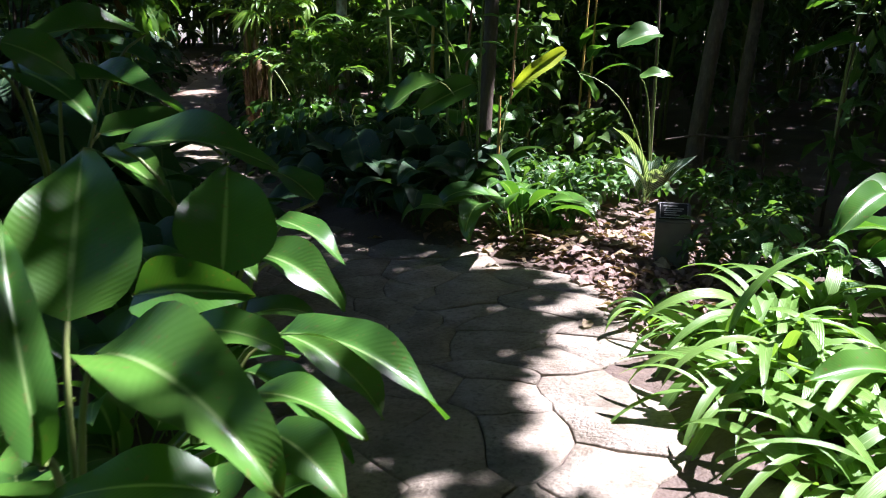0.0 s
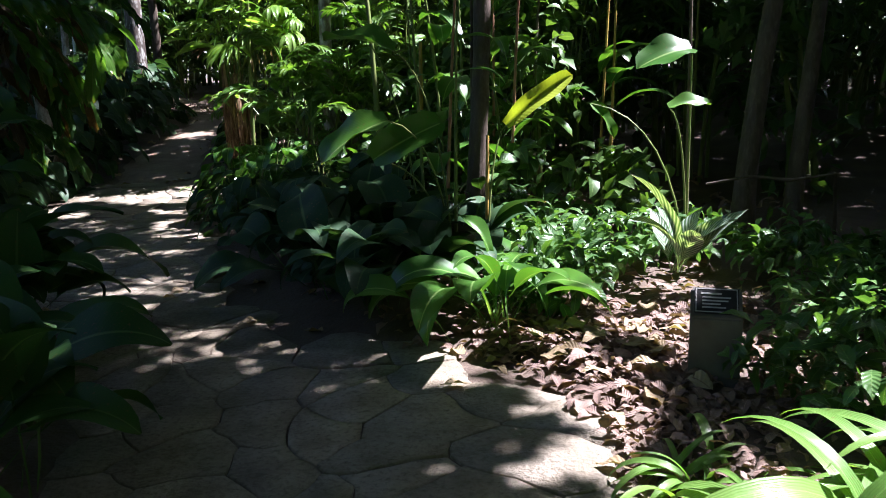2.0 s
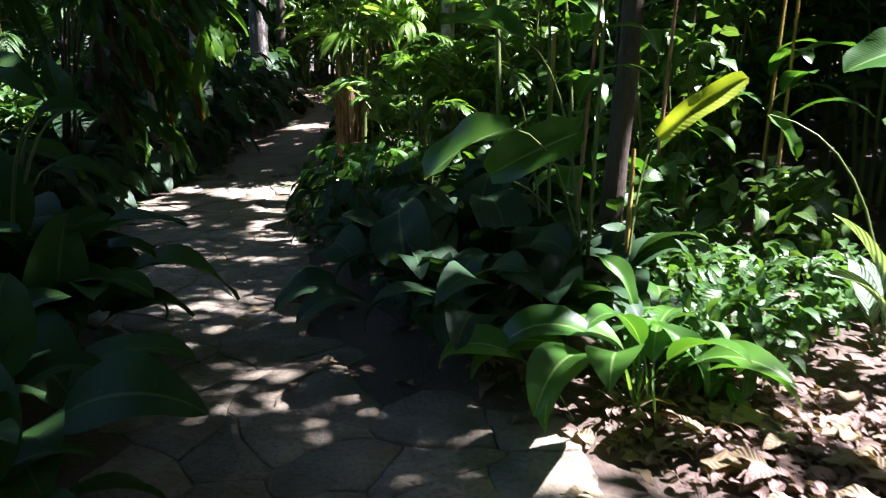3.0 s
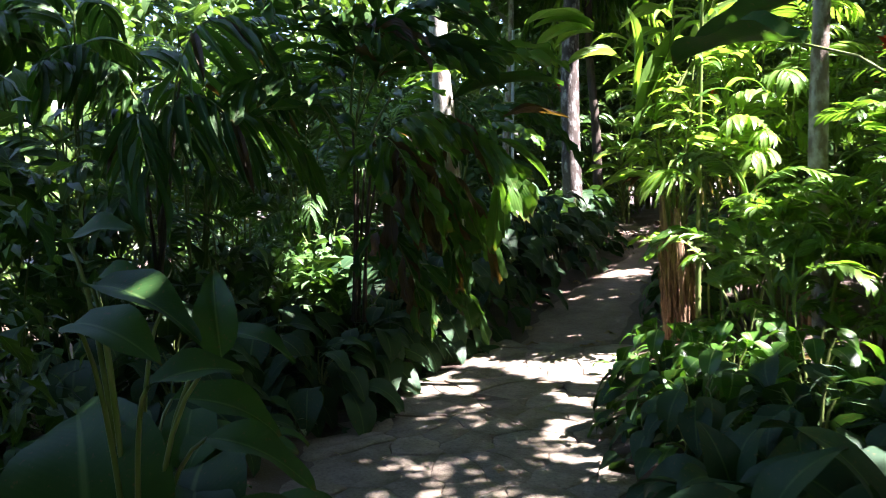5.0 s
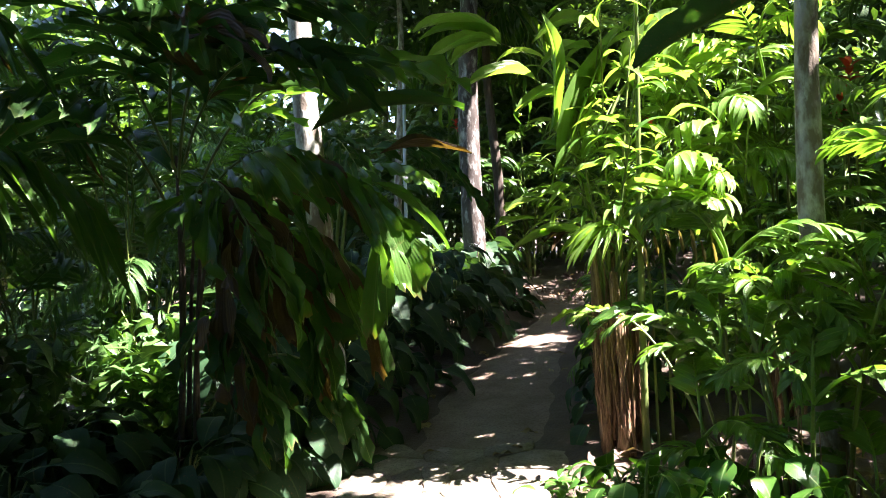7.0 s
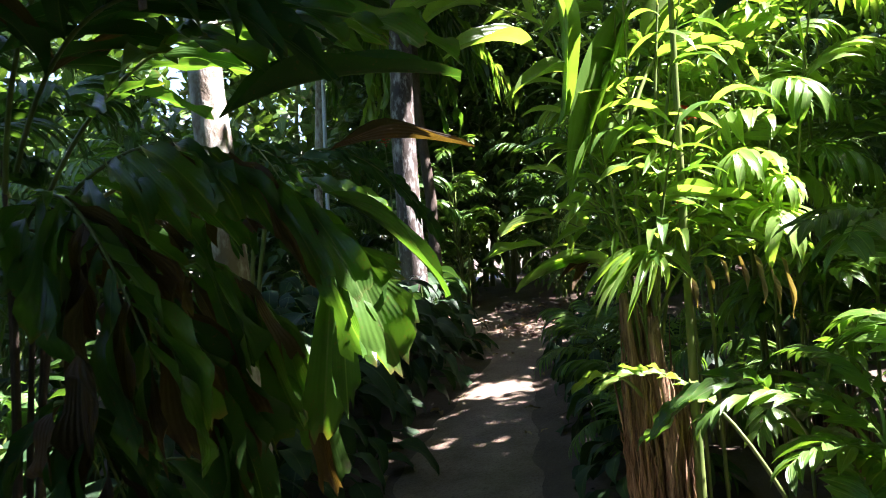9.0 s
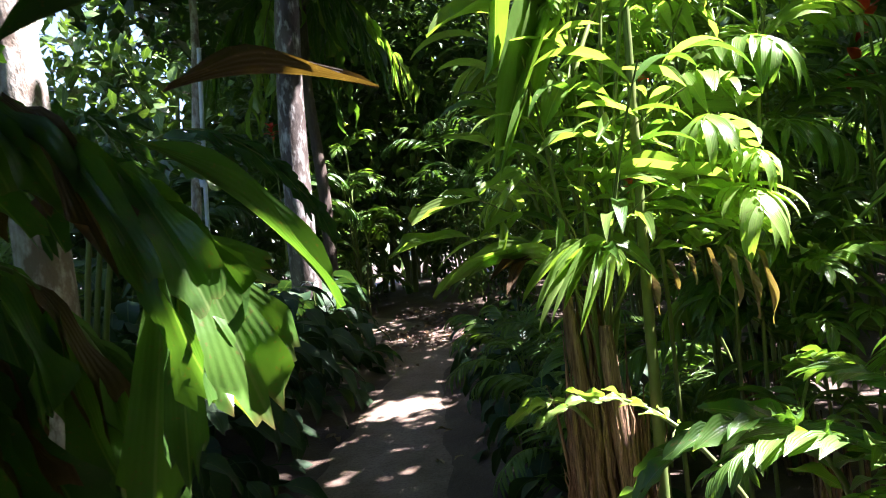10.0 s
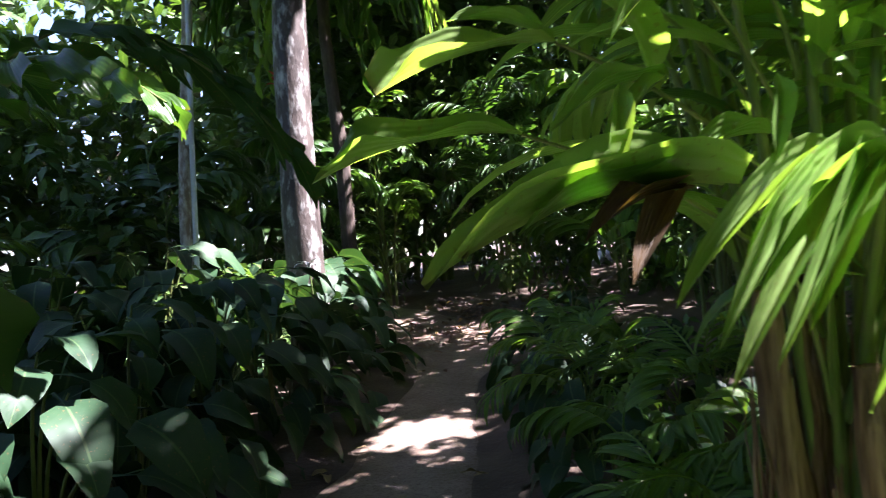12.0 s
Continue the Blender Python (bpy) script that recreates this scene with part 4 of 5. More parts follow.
big_leaf_plant(1.65, 2.55, [((1.34, 2.26, 0.95), (1.13, 2.13, 0.85), 0.1, FLAT, 25), ((1.59, 2.62, 0.9), (1.31, 2.5, 0.78), 0.14, FLAT, 28),
    ((1.45, 2.25, 0.36), (1.1, 2.12, 0.4), 0.13, FLAT, 22), ((1.75, 2.8, 0.85), (1.95, 2.5, 0.8), 0.15, FLAT, 28), ((1.7, 2.75, 0.7), (1.6, 3.05, 0.6), 0.14, FLAT, 28)], label="green broad-leaved plant rising among strap leaves", seed=380)

# middle bed
peace = rosette("pointed_leaf_plant", 0.48, 5.05, 22, PEACE_SET, "leaf", M_BROAD, 1.4, "young green plant with pointed drooping leaves at the path corner", "plant", "", 0.1, 61)
spread_leaf(peace, (0.52, 5.13, 0.40), (0.74, 5.0, 0.2), 0.1, M_BROAD, "lance", 40, FLAT, "leaf", seed=5)
spread_leaf(peace, (0.3, 5.3, 0.62), (0.47, 5.2, 0.42), 0.1, M_BROAD, "lance", 35, FLAT, "leaf", seed=6)
rosette("silver_leaf_plant", 1.5, 5.6, 9, PALE_SET, "leaf", M_PALE, 1.35, "low plant with silver-striped upright leaves", "plant", "", 0.03, 62, 8, z0=0.22)
for i, (x, y, s) in enumerate([(-0.2, 5.45, 0.9), (0.12, 5.55, 0.95), (-0.5, 5.75, 0.95), (-0.1, 6.0, 1.1), (-0.8, 6.3, 0.85), (-1.05, 6.9, 0.8), (-0.5, 6.6, 1.05), (0.35, 6.1, 0.9)]):
    rosette("dark_leaved_plant", x, y, 17, BROAD_SET, "leaf", M_DARK, s * 0.88, "dark green plant with broad drooping leaves beside the path", "plant", "dark-leaved plants", 0.1, 600 + i, 20)
for i, (x, y, s) in enumerate([(-1.5, 7.7, 0.75), (-0.9, 7.4, 0.85), (-1.2, 8.2, 0.8), (-1.95, 8.5, 0.65), (-0.3, 7.5, 0.9)]):
    leaf_bush("dark_leaved_bush", x, y, 44, 0.45 * s, 0.85 * s, M_DARK, 0.95 * s, "dark green bush of broad drooping leaves beside the path", "shrub", "dark bushes", 70 + i)
for i, (x, y) in enumerate([(0.95, 5.6), (1.2, 6.1), (0.75, 6.2), (1.7, 6.3), (1.0, 6.8), (2.2, 6.0), (1.75, 4.2), (2.1, 4.9), (1.85, 3.85), (0.2, 6.7), (2.4, 5.4), (0.75, 5.3), (-1.9, 9.2), (-1.5, 8.9), (-0.9, 8.9), (-0.3, 8.9)]):
    shrub("low_shrub", x, y, 0.34, 0.3, 0.42, 0.12, 22, 10, M_SMALL, "low leafy green groundcover shrub on leaf litter", "shrub", LEAF_SMALL, 0.25, 80 + i, group="groundcover")

# tall stalks of the middle bed
rng0 = np.random.RandomState(9)
for i in range(10):
    x, y = 0.05 + 1.7 * rng0.rand(), 6.8 + 2.2 * rng0.rand()
    h = rng0.uniform(1.8, 3.2)
    ob = thing("tall_stalk_plant", pose(x, y, bed_z(x, y)), "tall stalk with large paddle leaves high above the bed", "plant", "tall stalks")
    v, f, u = tube(arc((0, 0, -0.05), (0.05, 0, h * 0.5), rng0.uniform(-0.25, 0.25, 2).tolist() + [h], 9), (0.016, 0.012, 0.008), 7)
    put("stalk", mesh_np("stalk", v, f, u), (M_CANE, M_REDSTALK, M_STALK, M_BARK_DARK)[i % 4], ob)
    for k in range(8):
        z = h * rng0.uniform(0.15, 1.0)
        me = mesh_np("leaf", *blade(rng0.uniform(0.4, 0.75), rng0.uniform(0.12, 0.2), "paddle", 10, 4, rng0.uniform(40, 75), rng0.uniform(-70, -10), 0.2, 0.2, 0.03, i * 9 + k))
        put("leaf", me, M_BROAD, ob, turned(0, 0, z, rng0.uniform(0, 360), 0, 0))

for i, (x, y, h) in enumerate([(0.3, 8.3, 1.1), (0.9, 8.7, 1.7), (0.0, 9.2, 1.6), (1.3, 9.4, 2.2), (0.6, 7.4, 0.7), (1.35, 7.2, 0.7), (-0.5, 8.0, 0.9)]):
    shrub("leafy_shrub", x, y, 0.45, 0.4, h, 0.19, 24, 9, (M_SMALL, M_FAR)[i % 2], "leafy green shrub among the tall stalks", "shrub", LEAF_ROUND, 0.12, 620 + i, group="leafy shrubs")


def stalk_plant(x, y, top, r, material, label, leaves=(), leaf_mat_=None):
    ob = thing("tall_stalk_plant", pose(x, y, bed_z(x, y)), label, "plant", "tall stalks")
    o = ob.matrix_basis.translation
    e = Vector(top) - o
    v, f, u = tube(arc((0, 0, -0.05), (e.x * 0.3, e.y * 0.3, e.z * 0.5), e, 10), (r, r * 0.9, r * 0.6), 8, 0.03)
    put("stalk", mesh_np("stalk", v, f, u), material, ob)
    for k, (a, b, w, face, m) in enumerate(leaves):
        spread_leaf(ob, a, b, w, m, "paddle", 18, face, "leaf", 0.25, 0.04, 700 + k, 12, 6)
        leaf_stalk(ob, a, M_CANE, 0.006)
    return ob


# The ochre stalk is only as tall as the sun lights it.
stalk_plant(0.44, 6.1, (0.46, 6.25, 0.95), 0.017, M_STALK, "ochre stalk among the low shrubs, ending where its sunlit part ends", [((0.58, 6.34, 1.0), (1.01, 6.47, 1.3), 0.13, (0.5, -0.5, 0.6), M_YELLOW)])
stalk_plant(-0.13, 8.1, (-0.1, 8.2, 1.6), 0.026, M_STALK, "thick reddish-ochre stalk standing in the bed")
stalk_plant(1.75, 6.4, (1.7, 6.3, 1.9), 0.014, M_BARK_DARK, "dark stalk with broad pale-lit leaves", [((1.66, 6.08, 1.43), (1.33, 6.0, 1.33), 0.22, (0.2, -0.5, 0.8), M_BROAD), ((1.51, 5.96, 1.1), (1.76, 5.99, 1.11), 0.12, (0.2, -0.4, 0.8), M_BROAD), ((1.14, 6.54, 1.11), (1.29, 6.5, 0.88), 0.1, (0.4, -0.6, 0.5), M_BROAD)])
stalk_plant(2.75, 5.4, (2.8, 5.3, 1.9), 0.014, M_BARK_DARK, "dark stalk with long narrow sunlit leaves", [((2.76, 5.21, 1.63), (2.37, 5.22, 1.58), 0.1, (0.3, -0.4, 0.8), M_BROAD), ((2.73, 5.15, 1.37), (2.3, 5.15, 1.24), 0.09, (0.3, -0.4, 0.8), M_BROAD), ((2.8, 5.3, 1.7), (3.1, 5.1, 1.6), 0.12, (0.3, -0.4, 0.8), M_BROAD)])
stalk_plant(0.25, 5.85, (0.3, 5.95, 1.7), 0.012, M_CANE, "tall cane with large dark leaves leaning over the path", [((-0.05, 5.68, 1.47), (-0.45, 5.81, 1.55), 0.2, FLAT, M_BROAD), ((-0.04, 5.25, 1.12), (-0.38, 5.2, 0.92), 0.26, FLAT, M_BROAD), ((-0.16, 5.49, 0.9), (0.23, 5.59, 1.09), 0.2, UPLIT, M_BROAD)])
stalk_plant(0.05, 6.25, (0.0, 6.3, 2.0), 0.012, M_CANE, "tall cane with one long arching leaf", [((-0.72, 6.45, 1.98), (-1.2, 6.66, 2.02), 0.13, FLAT, M_SHADED_LEAF)])

# left: hanging palm, dark hedge
hang = thing("hanging_palm", pose(-4.95, 8.9, bed_z(-4.95, 8.9)), "dark green palm with broad toothed leaflets hanging over the path", "palm")
for k in range(5):
    v, f, u = tube(arc((0.1 * math.cos(k * 2.4), 0.1 * math.sin(k * 2.4), -0.05), (0.1, 0, 1.0), (0.25 + 0.1 * math.cos(k * 2.4), 0.1 * math.sin(k * 2.4), 1.7 + 0.15 * k), 9), (0.02, 0.016, 0.01), 8, 0.05, k)
    put("cane", mesh_np("cane", v, f, u), M_BARK_DARK, hang)
draped_frond(hang, (-4.7, 8.85, 1.9), (-4.1, 8.95, 2.75), (-3.36, 9.08, 1.87), 26, 0.56, 0.13, M_PALM_ONE, seed=1, alt=M_BROWNED, alt_share=0.2)
for k, b in enumerate([(-3.2, 9.1, 1.36), (-3.4, 9.03, 1.23), (-3.52, 9.05, 1.18), (-3.17, 9.16, 1.51), (-3.21, 9.24, 1.71)]):
    spread_leaf(hang, (-3.38 - 0.02 * k, 9.08, 1.88), b, (0.2, 0.1, 0.16, 0.16, 0.11)[k], M_PALM_ONE, "fish", 8, (0.5, -0.8, 0.3), "leaflet", 0.1, 0.03, 760 + k, 10, 8)
draped_frond(hang, (-4.7, 8.8, 1.8), (-4.25, 8.6, 2.6), (-3.75, 8.5, 1.5), 24, 0.58, 0.13, M_PALM_ONE, seed=2, alt=M_BROWNED, alt_share=0.35)
draped_frond(hang, (-4.7, 9.0, 2.0), (-4.3, 9.5, 2.7), (-3.8, 9.9, 1.8), 22, 0.55, 0.12, M_SHADED_LEAF, seed=4, alt=M_BROWNED, alt_share=0.2)
draped_frond(hang, (-4.7, 9.0, 2.2), (-4.3, 9.2, 3.1), (-3.3, 9.4, 2.75), 22, 0.55, 0.12, M_PALM_ONE, seed=5, hang=0.35)
draped_frond(hang, (-4.8, 8.8, 2.0), (-4.7, 8.2, 3.0), (-4.6, 7.4, 2.4), 22, 0.55, 0.11, M_SHADED_LEAF, seed=6, hang=0.6)
draped_frond(hang, (-4.8, 8.9, 1.2), (-4.3, 8.7, 1.7), (-3.95, 8.6, 0.8), 22, 0.5, 0.12, M_SHADED_LEAF, seed=7, alt=M_BROWNED, alt_share=0.2)
for k, (a, b, w) in enumerate([((-3.25, 8.75, 2.02), (-2.95, 9.0, 1.65), 0.05), ((-3.88, 9.1, 2.41), (-2.91, 9.21, 2.44), 0.09), ((-3.44, 9.15, 2.22), (-2.89, 9.23, 2.17), 0.06)]):
    spread_leaf(hang, a, b, w, (M_PALM_ONE, M_SHADED_LEAF, M_BROWNED)[k], "lance", 18, (0.2, -0.4, 0.9), "leaflet", 0.2, 0.02, 780 + k)
draped_frond(hang, (-4.6, 8.9, 1.5), (-4.1, 8.9, 2.2), (-3.8, 8.95, 1.15), 24, 0.65, 0.13, M_SHADED_LEAF, seed=11, hang=1.2, alt=M_BROWNED, alt_share=0.4)
draped_frond(hang, (-4.6, 9.2, 1.6), (-4.1, 9.3, 2.3), (-3.75, 9.45, 1.2), 24, 0.6, 0.12, M_PALM_ONE, seed=12, hang=1.1, alt=M_BROWNED, alt_share=0.3)
draped_frond(hang, (-4.8, 9.0, 0.7), (-4.4, 9.3, 1.4), (-4.0, 9.5, 0.6), 20, 0.5, 0.12, M_SHADED_LEAF, seed=13, hang=0.9)
draped_frond(hang, (-4.75, 8.9, 2.3), (-4.2, 8.75, 3.15), (-3.45, 8.75, 2.6), 26, 0.62, 0.1, M_SHADED_LEAF, "lance", 17, 0.15, 0.2, M_BROWNED, 0.15, 0.8)
draped_frond(hang, (-4.75, 8.8, 2.3), (-4.3, 8.4, 3.2), (-3.75, 8.15, 2.75), 26, 0.62, 0.1, M_SHADED_LEAF, "lance", 18, 0.2, 0.2, M_BROWNED, 0.15, 0.8)
strap_palm = thing("strap_palm", pose(-5.5, 7.2, bed_z(-5.5, 7.2)), "shaded palm with long strap leaflets hanging in dark curtains", "palm")
for k in range(4):
    v, f, u = tube(arc((0.12 * math.cos(k * 1.6), 0.12 * math.sin(k * 1.6), -0.05), (0.05, 0.1, 1.0), (0.1 + 0.1 * k, 0.05 * k, 1.9 + 0.2 * k), 9), (0.022, 0.018, 0.01), 8, 0.05, k)
    put("cane", mesh_np("cane", v, f, u), M_BARK_DARK, strap_palm)
for k, (p1, p2, m) in enumerate([((-4.9, 7.2, 2.9), (-4.35, 7.35, 2.0), M_SHADED_LEAF), ((-5.0, 7.7, 2.8), (-4.5, 8.1, 1.9), M_PALM_ONE), ((-5.0, 6.8, 2.7), (-4.4, 6.6, 1.8), M_SHADED_LEAF), ((-5.2, 7.4, 3.4), (-4.6, 7.7, 2.9), M_PALM_ONE), ((-5.6, 7.0, 3.3), (-5.1, 6.3, 2.5), M_SHADED_LEAF), ((-5.6, 7.9, 3.2), (-5.3, 8.6, 2.6), M_SHADED_LEAF)]):
    draped_frond(strap_palm, (-5.3, 7.2 + 0.05 * k, 1.9), p1, p2, 22, 0.62, 0.07, m, "strap", 90 + k, 1.2, 0.2, M_BROWNED, 0.08, 0.5, 0.02, 16.0)
far_palm = thing("tall_palm", pose(-6.35, 17.4, ground_z(-6.35, 17.4)), "tall palm with pale hanging leaves at the bend", "palm")
v, f, u = tube([(0, 0, -0.05), (0.03, 0, 2.0), (-0.05, 0.02, 3.5), (0, 0, 4.8)], (0.1, 0.075, 0.07), 10, 0.05, 2)
put("trunk", mesh_np("trunk", v, f, u), M_BARK_DARK, far_palm)
for k in range(6):
    a = k * 1.05 + 2.6
    draped_frond(far_palm, (-6.35, 17.4, 5.4), (-6.35 + 0.7 * math.cos(a), 17.4 + 0.7 * math.sin(a), 6.1), (-6.35 + 1.4 * math.cos(a), 17.4 + 1.4 * math.sin(a), 4.4), 26, 0.95, 0.045, (M_PALM_SUNLIT, M_PALM_ONE)[k % 2], "strap", 40 + k, 1.6, side=0.4, r=0.02)
draped_frond(hang, (-4.7, 8.8, 2.2), (-4.3, 8.6, 3.5), (-3.35, 8.75, 2.95), 24, 0.55, 0.12, M_SHADED_LEAF, seed=15, hang=0.35)
draped_frond(hang, (-4.8, 8.9, 2.2), (-4.9, 8.3, 3.6), (-4.2, 7.6, 3.1), 24, 0.55, 0.11, M_SHADED_LEAF, seed=16, hang=0.5)
over = thing("overhanging_palm", pose(-5.6, 11.3, bed_z(-5.6, 11.3)), "palm whose dark torn leaves reach over the hedge", "palm")
for k in range(3):
    v, f, u = tube(arc((0.08 * k, 0, -0.05), (0.1, 0.05 * k, 1.2), (0.2 + 0.1 * k, 0.1, 2.1), 8), (0.03, 0.02, 0.014), 8, 0.05, k)
    put("cane", mesh_np("cane", v, f, u), M_CANE, over)
draped_frond(over, (-5.4, 11.3, 2.2), (-4.9, 11.3, 2.7), (-4.25, 11.25, 2.2), 14, 0.3, 0.14, M_PALM_ONE, seed=8, hang=0.4)
draped_frond(over, (-5.4, 11.4, 2.2), (-5.0, 11.8, 3.3), (-4.3, 12.3, 2.1), 20, 0.45, 0.1, M_SHADED_LEAF, seed=9, hang=0.5)
draped_frond(over, (-5.4, 11.3, 2.1), (-5.1, 10.8, 3.1), (-4.5, 10.5, 2.3), 20, 0.45, 0.1, M_SHADED_LEAF, seed=10, hang=0.5)
HEDGE = [(-5.0, 10.6, 0.9), (-5.15, 11.4, 1.0), (-5.35, 12.2, 1.05), (-5.4, 13.0, 1.05), (-5.5, 13.8, 1.0), (-5.6, 14.8, 0.95), (-5.9, 15.7, 0.9), (-6.2, 12.6, 1.2), (-6.1, 11.6, 1.15), (-5.3, 9.8, 0.8), (-6.4, 13.9, 1.2), (-5.2, 8.2, 0.7), (-4.75, 7.6, 0.6), (-5.6, 7.4, 0.8), (-4.3, 6.6, 0.65), (-4.9, 6.3, 0.8), (-6.6, 16.0, 1.0), (-6.3, 10.5, 1.0), (-4.62, 8.6, 0.5), (-4.85, 9.25, 0.55), (-4.3, 7.75, 0.48), (-4.75, 9.85, 0.5)]
for i, (x, y, s) in enumerate(HEDGE):
    leaf_bush("dark_hedge_bush", x, y, 64, 0.62 * s, 1.2 * s, M_DARK, 1.0, "dense dark green bush of large drooping leaves lining the path", "shrub", "dark bushes", 110 + i)
for i, (x, y) in enumerate([(-5.9, 6.9), (-6.4, 8.2), (-6.9, 6.0), (-6.2, 9.6), (-7.3, 7.4), (-7.2, 9.4), (-7.6, 11.0)]):
    palm_clump("bamboo_palm", x, y, 9, 30, FEATHER_SET if i % 2 else WIDE_SET, M_PALM_DARK, "slender cane palm with narrow dark leaflets", 1.0, 3.2, 0.55, 0.95, 0, 0.011, 130 + i, "cane palms")

# right: sunny palm clumps
CANE_LEAF_SET = [mesh_np("leaf", *blade(0.36 + 0.05 * (k % 3), 0.042 + 0.008 * (k % 4), "lance", 8, 2, 62 - 11 * (k % 4), -38 - 9 * (k % 3), petiole=0.05, fold=0.3, seed=140 + k, bias=1.1, twist=(0, 25, -25)[k % 3])) for k in range(7)]


def leafy_cane(plant, base, top, r, leaves, rng, mats, low=0.35, size=1.0, cane=M_CANE):
    """A jointed cane with narrow leaves set along its upper part."""
    base, top = np.array(base, float), np.array(top, float)
    pts = arc(base, (base[0] * 0.7 + top[0] * 0.3, base[1] * 0.7 + top[1] * 0.3, base[2] + 0.6 * (top[2] - base[2])), top, 12)
    v, f, u = tube(pts, (r * 1.3, r, r * 0.45), 7, 0.05, rng.randint(999))
    put("cane", mesh_np("cane", v, f, u), cane, plant)
    out = math.degrees(math.atan2(top[1], top[0]))
    for k in range(leaves):
        t = low + (1 - low) * (k + rng.rand()) / leaves
        p = pts[min(int(t * 11), 11)]
        spin = out + (90 if k % 2 else -90) + rng.normal(0, 55) if rng.rand() < 0.75 else rng.uniform(0, 360)
        put("leaf", CANE_LEAF_SET[rng.randint(7)], mats[rng.randint(len(mats))], plant, turned(p[0], p[1], p[2], spin - 90, rng.normal(4, 16), rng.normal(0, 14), size * rng.uniform(0.7, 1.2)))


def fibre_stump(plant, x, y, r, h, seed):
    """A stout old stem wrapped in torn brown leaf bases, with loose strips."""
    rng = np.random.RandomState(seed)
    n = 14
    zz = np.linspace(-0.06, h, n)
    pts = np.stack([x + 0.012 * np.sin(zz * 6 + seed), y + 0.012 * np.cos(zz * 5 + seed), zz], -1)
    v, f, u = tube(pts, (r * 1.1, r * 0.85, r * 0.75, r * 0.5), 11, 0.3, seed)
    put("stump", mesh_np("stump", v, f, u), M_FIBRE, plant, None, "stout stem wrapped in brown fibre")
    for k in range(26):
        a = k * 2.4 + rng.uniform(-0.3, 0.3)
        z0, length = rng.uniform(-0.05, 0.55) * h, rng.uniform(0.3, 0.65) * h
        ca, sa = math.cos(a), math.sin(a)
        flare = 0.07 * rng.rand() ** 2
        q = arc((x + r * ca, y + r * sa, z0), (x + r * 1.2 * ca, y + r * 1.2 * sa, z0 + 0.6 * length), (x + (r + flare) * ca, y + (r + flare) * sa, z0 + length), 9)
        q[1:] += rng.normal(0, 0.004, (8, 3))
        w = rng.uniform(0.003, 0.013)
        v, f, u = tube(q, (w, w * 1.1, w * 0.7, w * 0.15), 6, 0.4, seed * 31 + k)
        put("fibre_sheath", mesh_np("fibre_sheath", v, f, u), M_FIBRE, plant, None, "torn brown dry fibrous leaf base")


clump = thing("fibrous_palm_clump", pose(-2.5, 10.4, bed_z(-2.5, 10.4)), "sunlit cane palm clump with torn brown fibrous stems", "palm")
for k, (x, y, r, h) in enumerate([(-0.07, -0.03, 0.042, 1.32), (0.06, -0.05, 0.05, 1.2), (0.14, 0.06, 0.035, 0.85), (-0.01, 0.09, 0.045, 1.4), (-0.13, 0.08, 0.03, 0.95)]):
    fibre_stump(clump, x, y, r, h, 60 + k)
rng_cane = np.random.RandomState(15)
v, f, u = tube(arc((0.17, -0.02, -0.05), (0.19, 0.0, 0.9), (0.3, 0.12, 3.3), 12), (0.026, 0.021, 0.012), 10, 0.04, 4)
put("cane", mesh_np("cane", v, f, u), M_CANE, clump, None, "thick smooth green cane")
for k in range(13):
    a = k * 2.4
    q = 0.15 + 0.42 * math.sqrt((k + 0.5) / 13)
    leafy_cane(clump, (0.05 * math.cos(a), 0.05 + 0.05 * math.sin(a), 0.95), (q * math.cos(a) + 0.05, q * math.sin(a) + 0.34, rng_cane.uniform(2.1, 3.5)), 0.008, 15, rng_cane, (M_PALM_SUNLIT, M_PALM_SUNLIT, M_PALM_SUNLIT, M_PALM_ONE), 0.3)
crown_fronds = np.random.RandomState(77)
for k in range(16):
    put("frond", (OVAL_SET, WIDE_SET)[k % 2][k % 4], M_PALM_SUNLIT, clump, turned(crown_fronds.uniform(-0.05, 0.3), crown_fronds.uniform(0.28, 0.55), crown_fronds.uniform(1.5, 2.9), crown_fronds.normal(110, 75) - 90, crown_fronds.normal(8, 10), 0, crown_fronds.uniform(0.5, 0.8)))
FAN = [(-2.71, 10.05, 1.55), (-2.67, 10.01, 1.5), (-2.66, 10.01, 1.45), (-2.61, 9.99, 1.48), (-2.57, 10.03, 1.51), (-2.52, 9.99, 1.43), (-2.44, 10.06, 1.49), (-2.36, 10.18, 1.54), (-2.63, 10.07, 1.59), (-2.38, 10.23, 1.59)]
for k, b in enumerate(FAN):
    spread_leaf(clump, (-2.47 + 0.008 * k, 10.31, 1.67), b, 0.034 + 0.006 * (k % 3), M_PALM_SUNLIT, "strap", 40, (0.35, -0.3, 0.88), "leaflet", 0.3, 0.01, 820 + k, 12, 4)
for k, b in enumerate([(-3.01, 9.99, 1.6), (-2.96, 10.0, 1.63), (-2.89, 10.02, 1.65), (-2.81, 10.03, 1.63), (-2.76, 10.04, 1.57)]):
    spread_leaf(clump, (-2.62 - 0.02 * k, 10.18, 1.68), b, 0.045, (M_PALM_SUNLIT, M_PALM_SUNLIT, M_PALM_SUNLIT, M_BROWNED, M_BROWNED)[k], "strap", 22, (0.3, -0.2, 0.95), "leaflet", 0.3, 0.02, 840 + k, 12, 4)
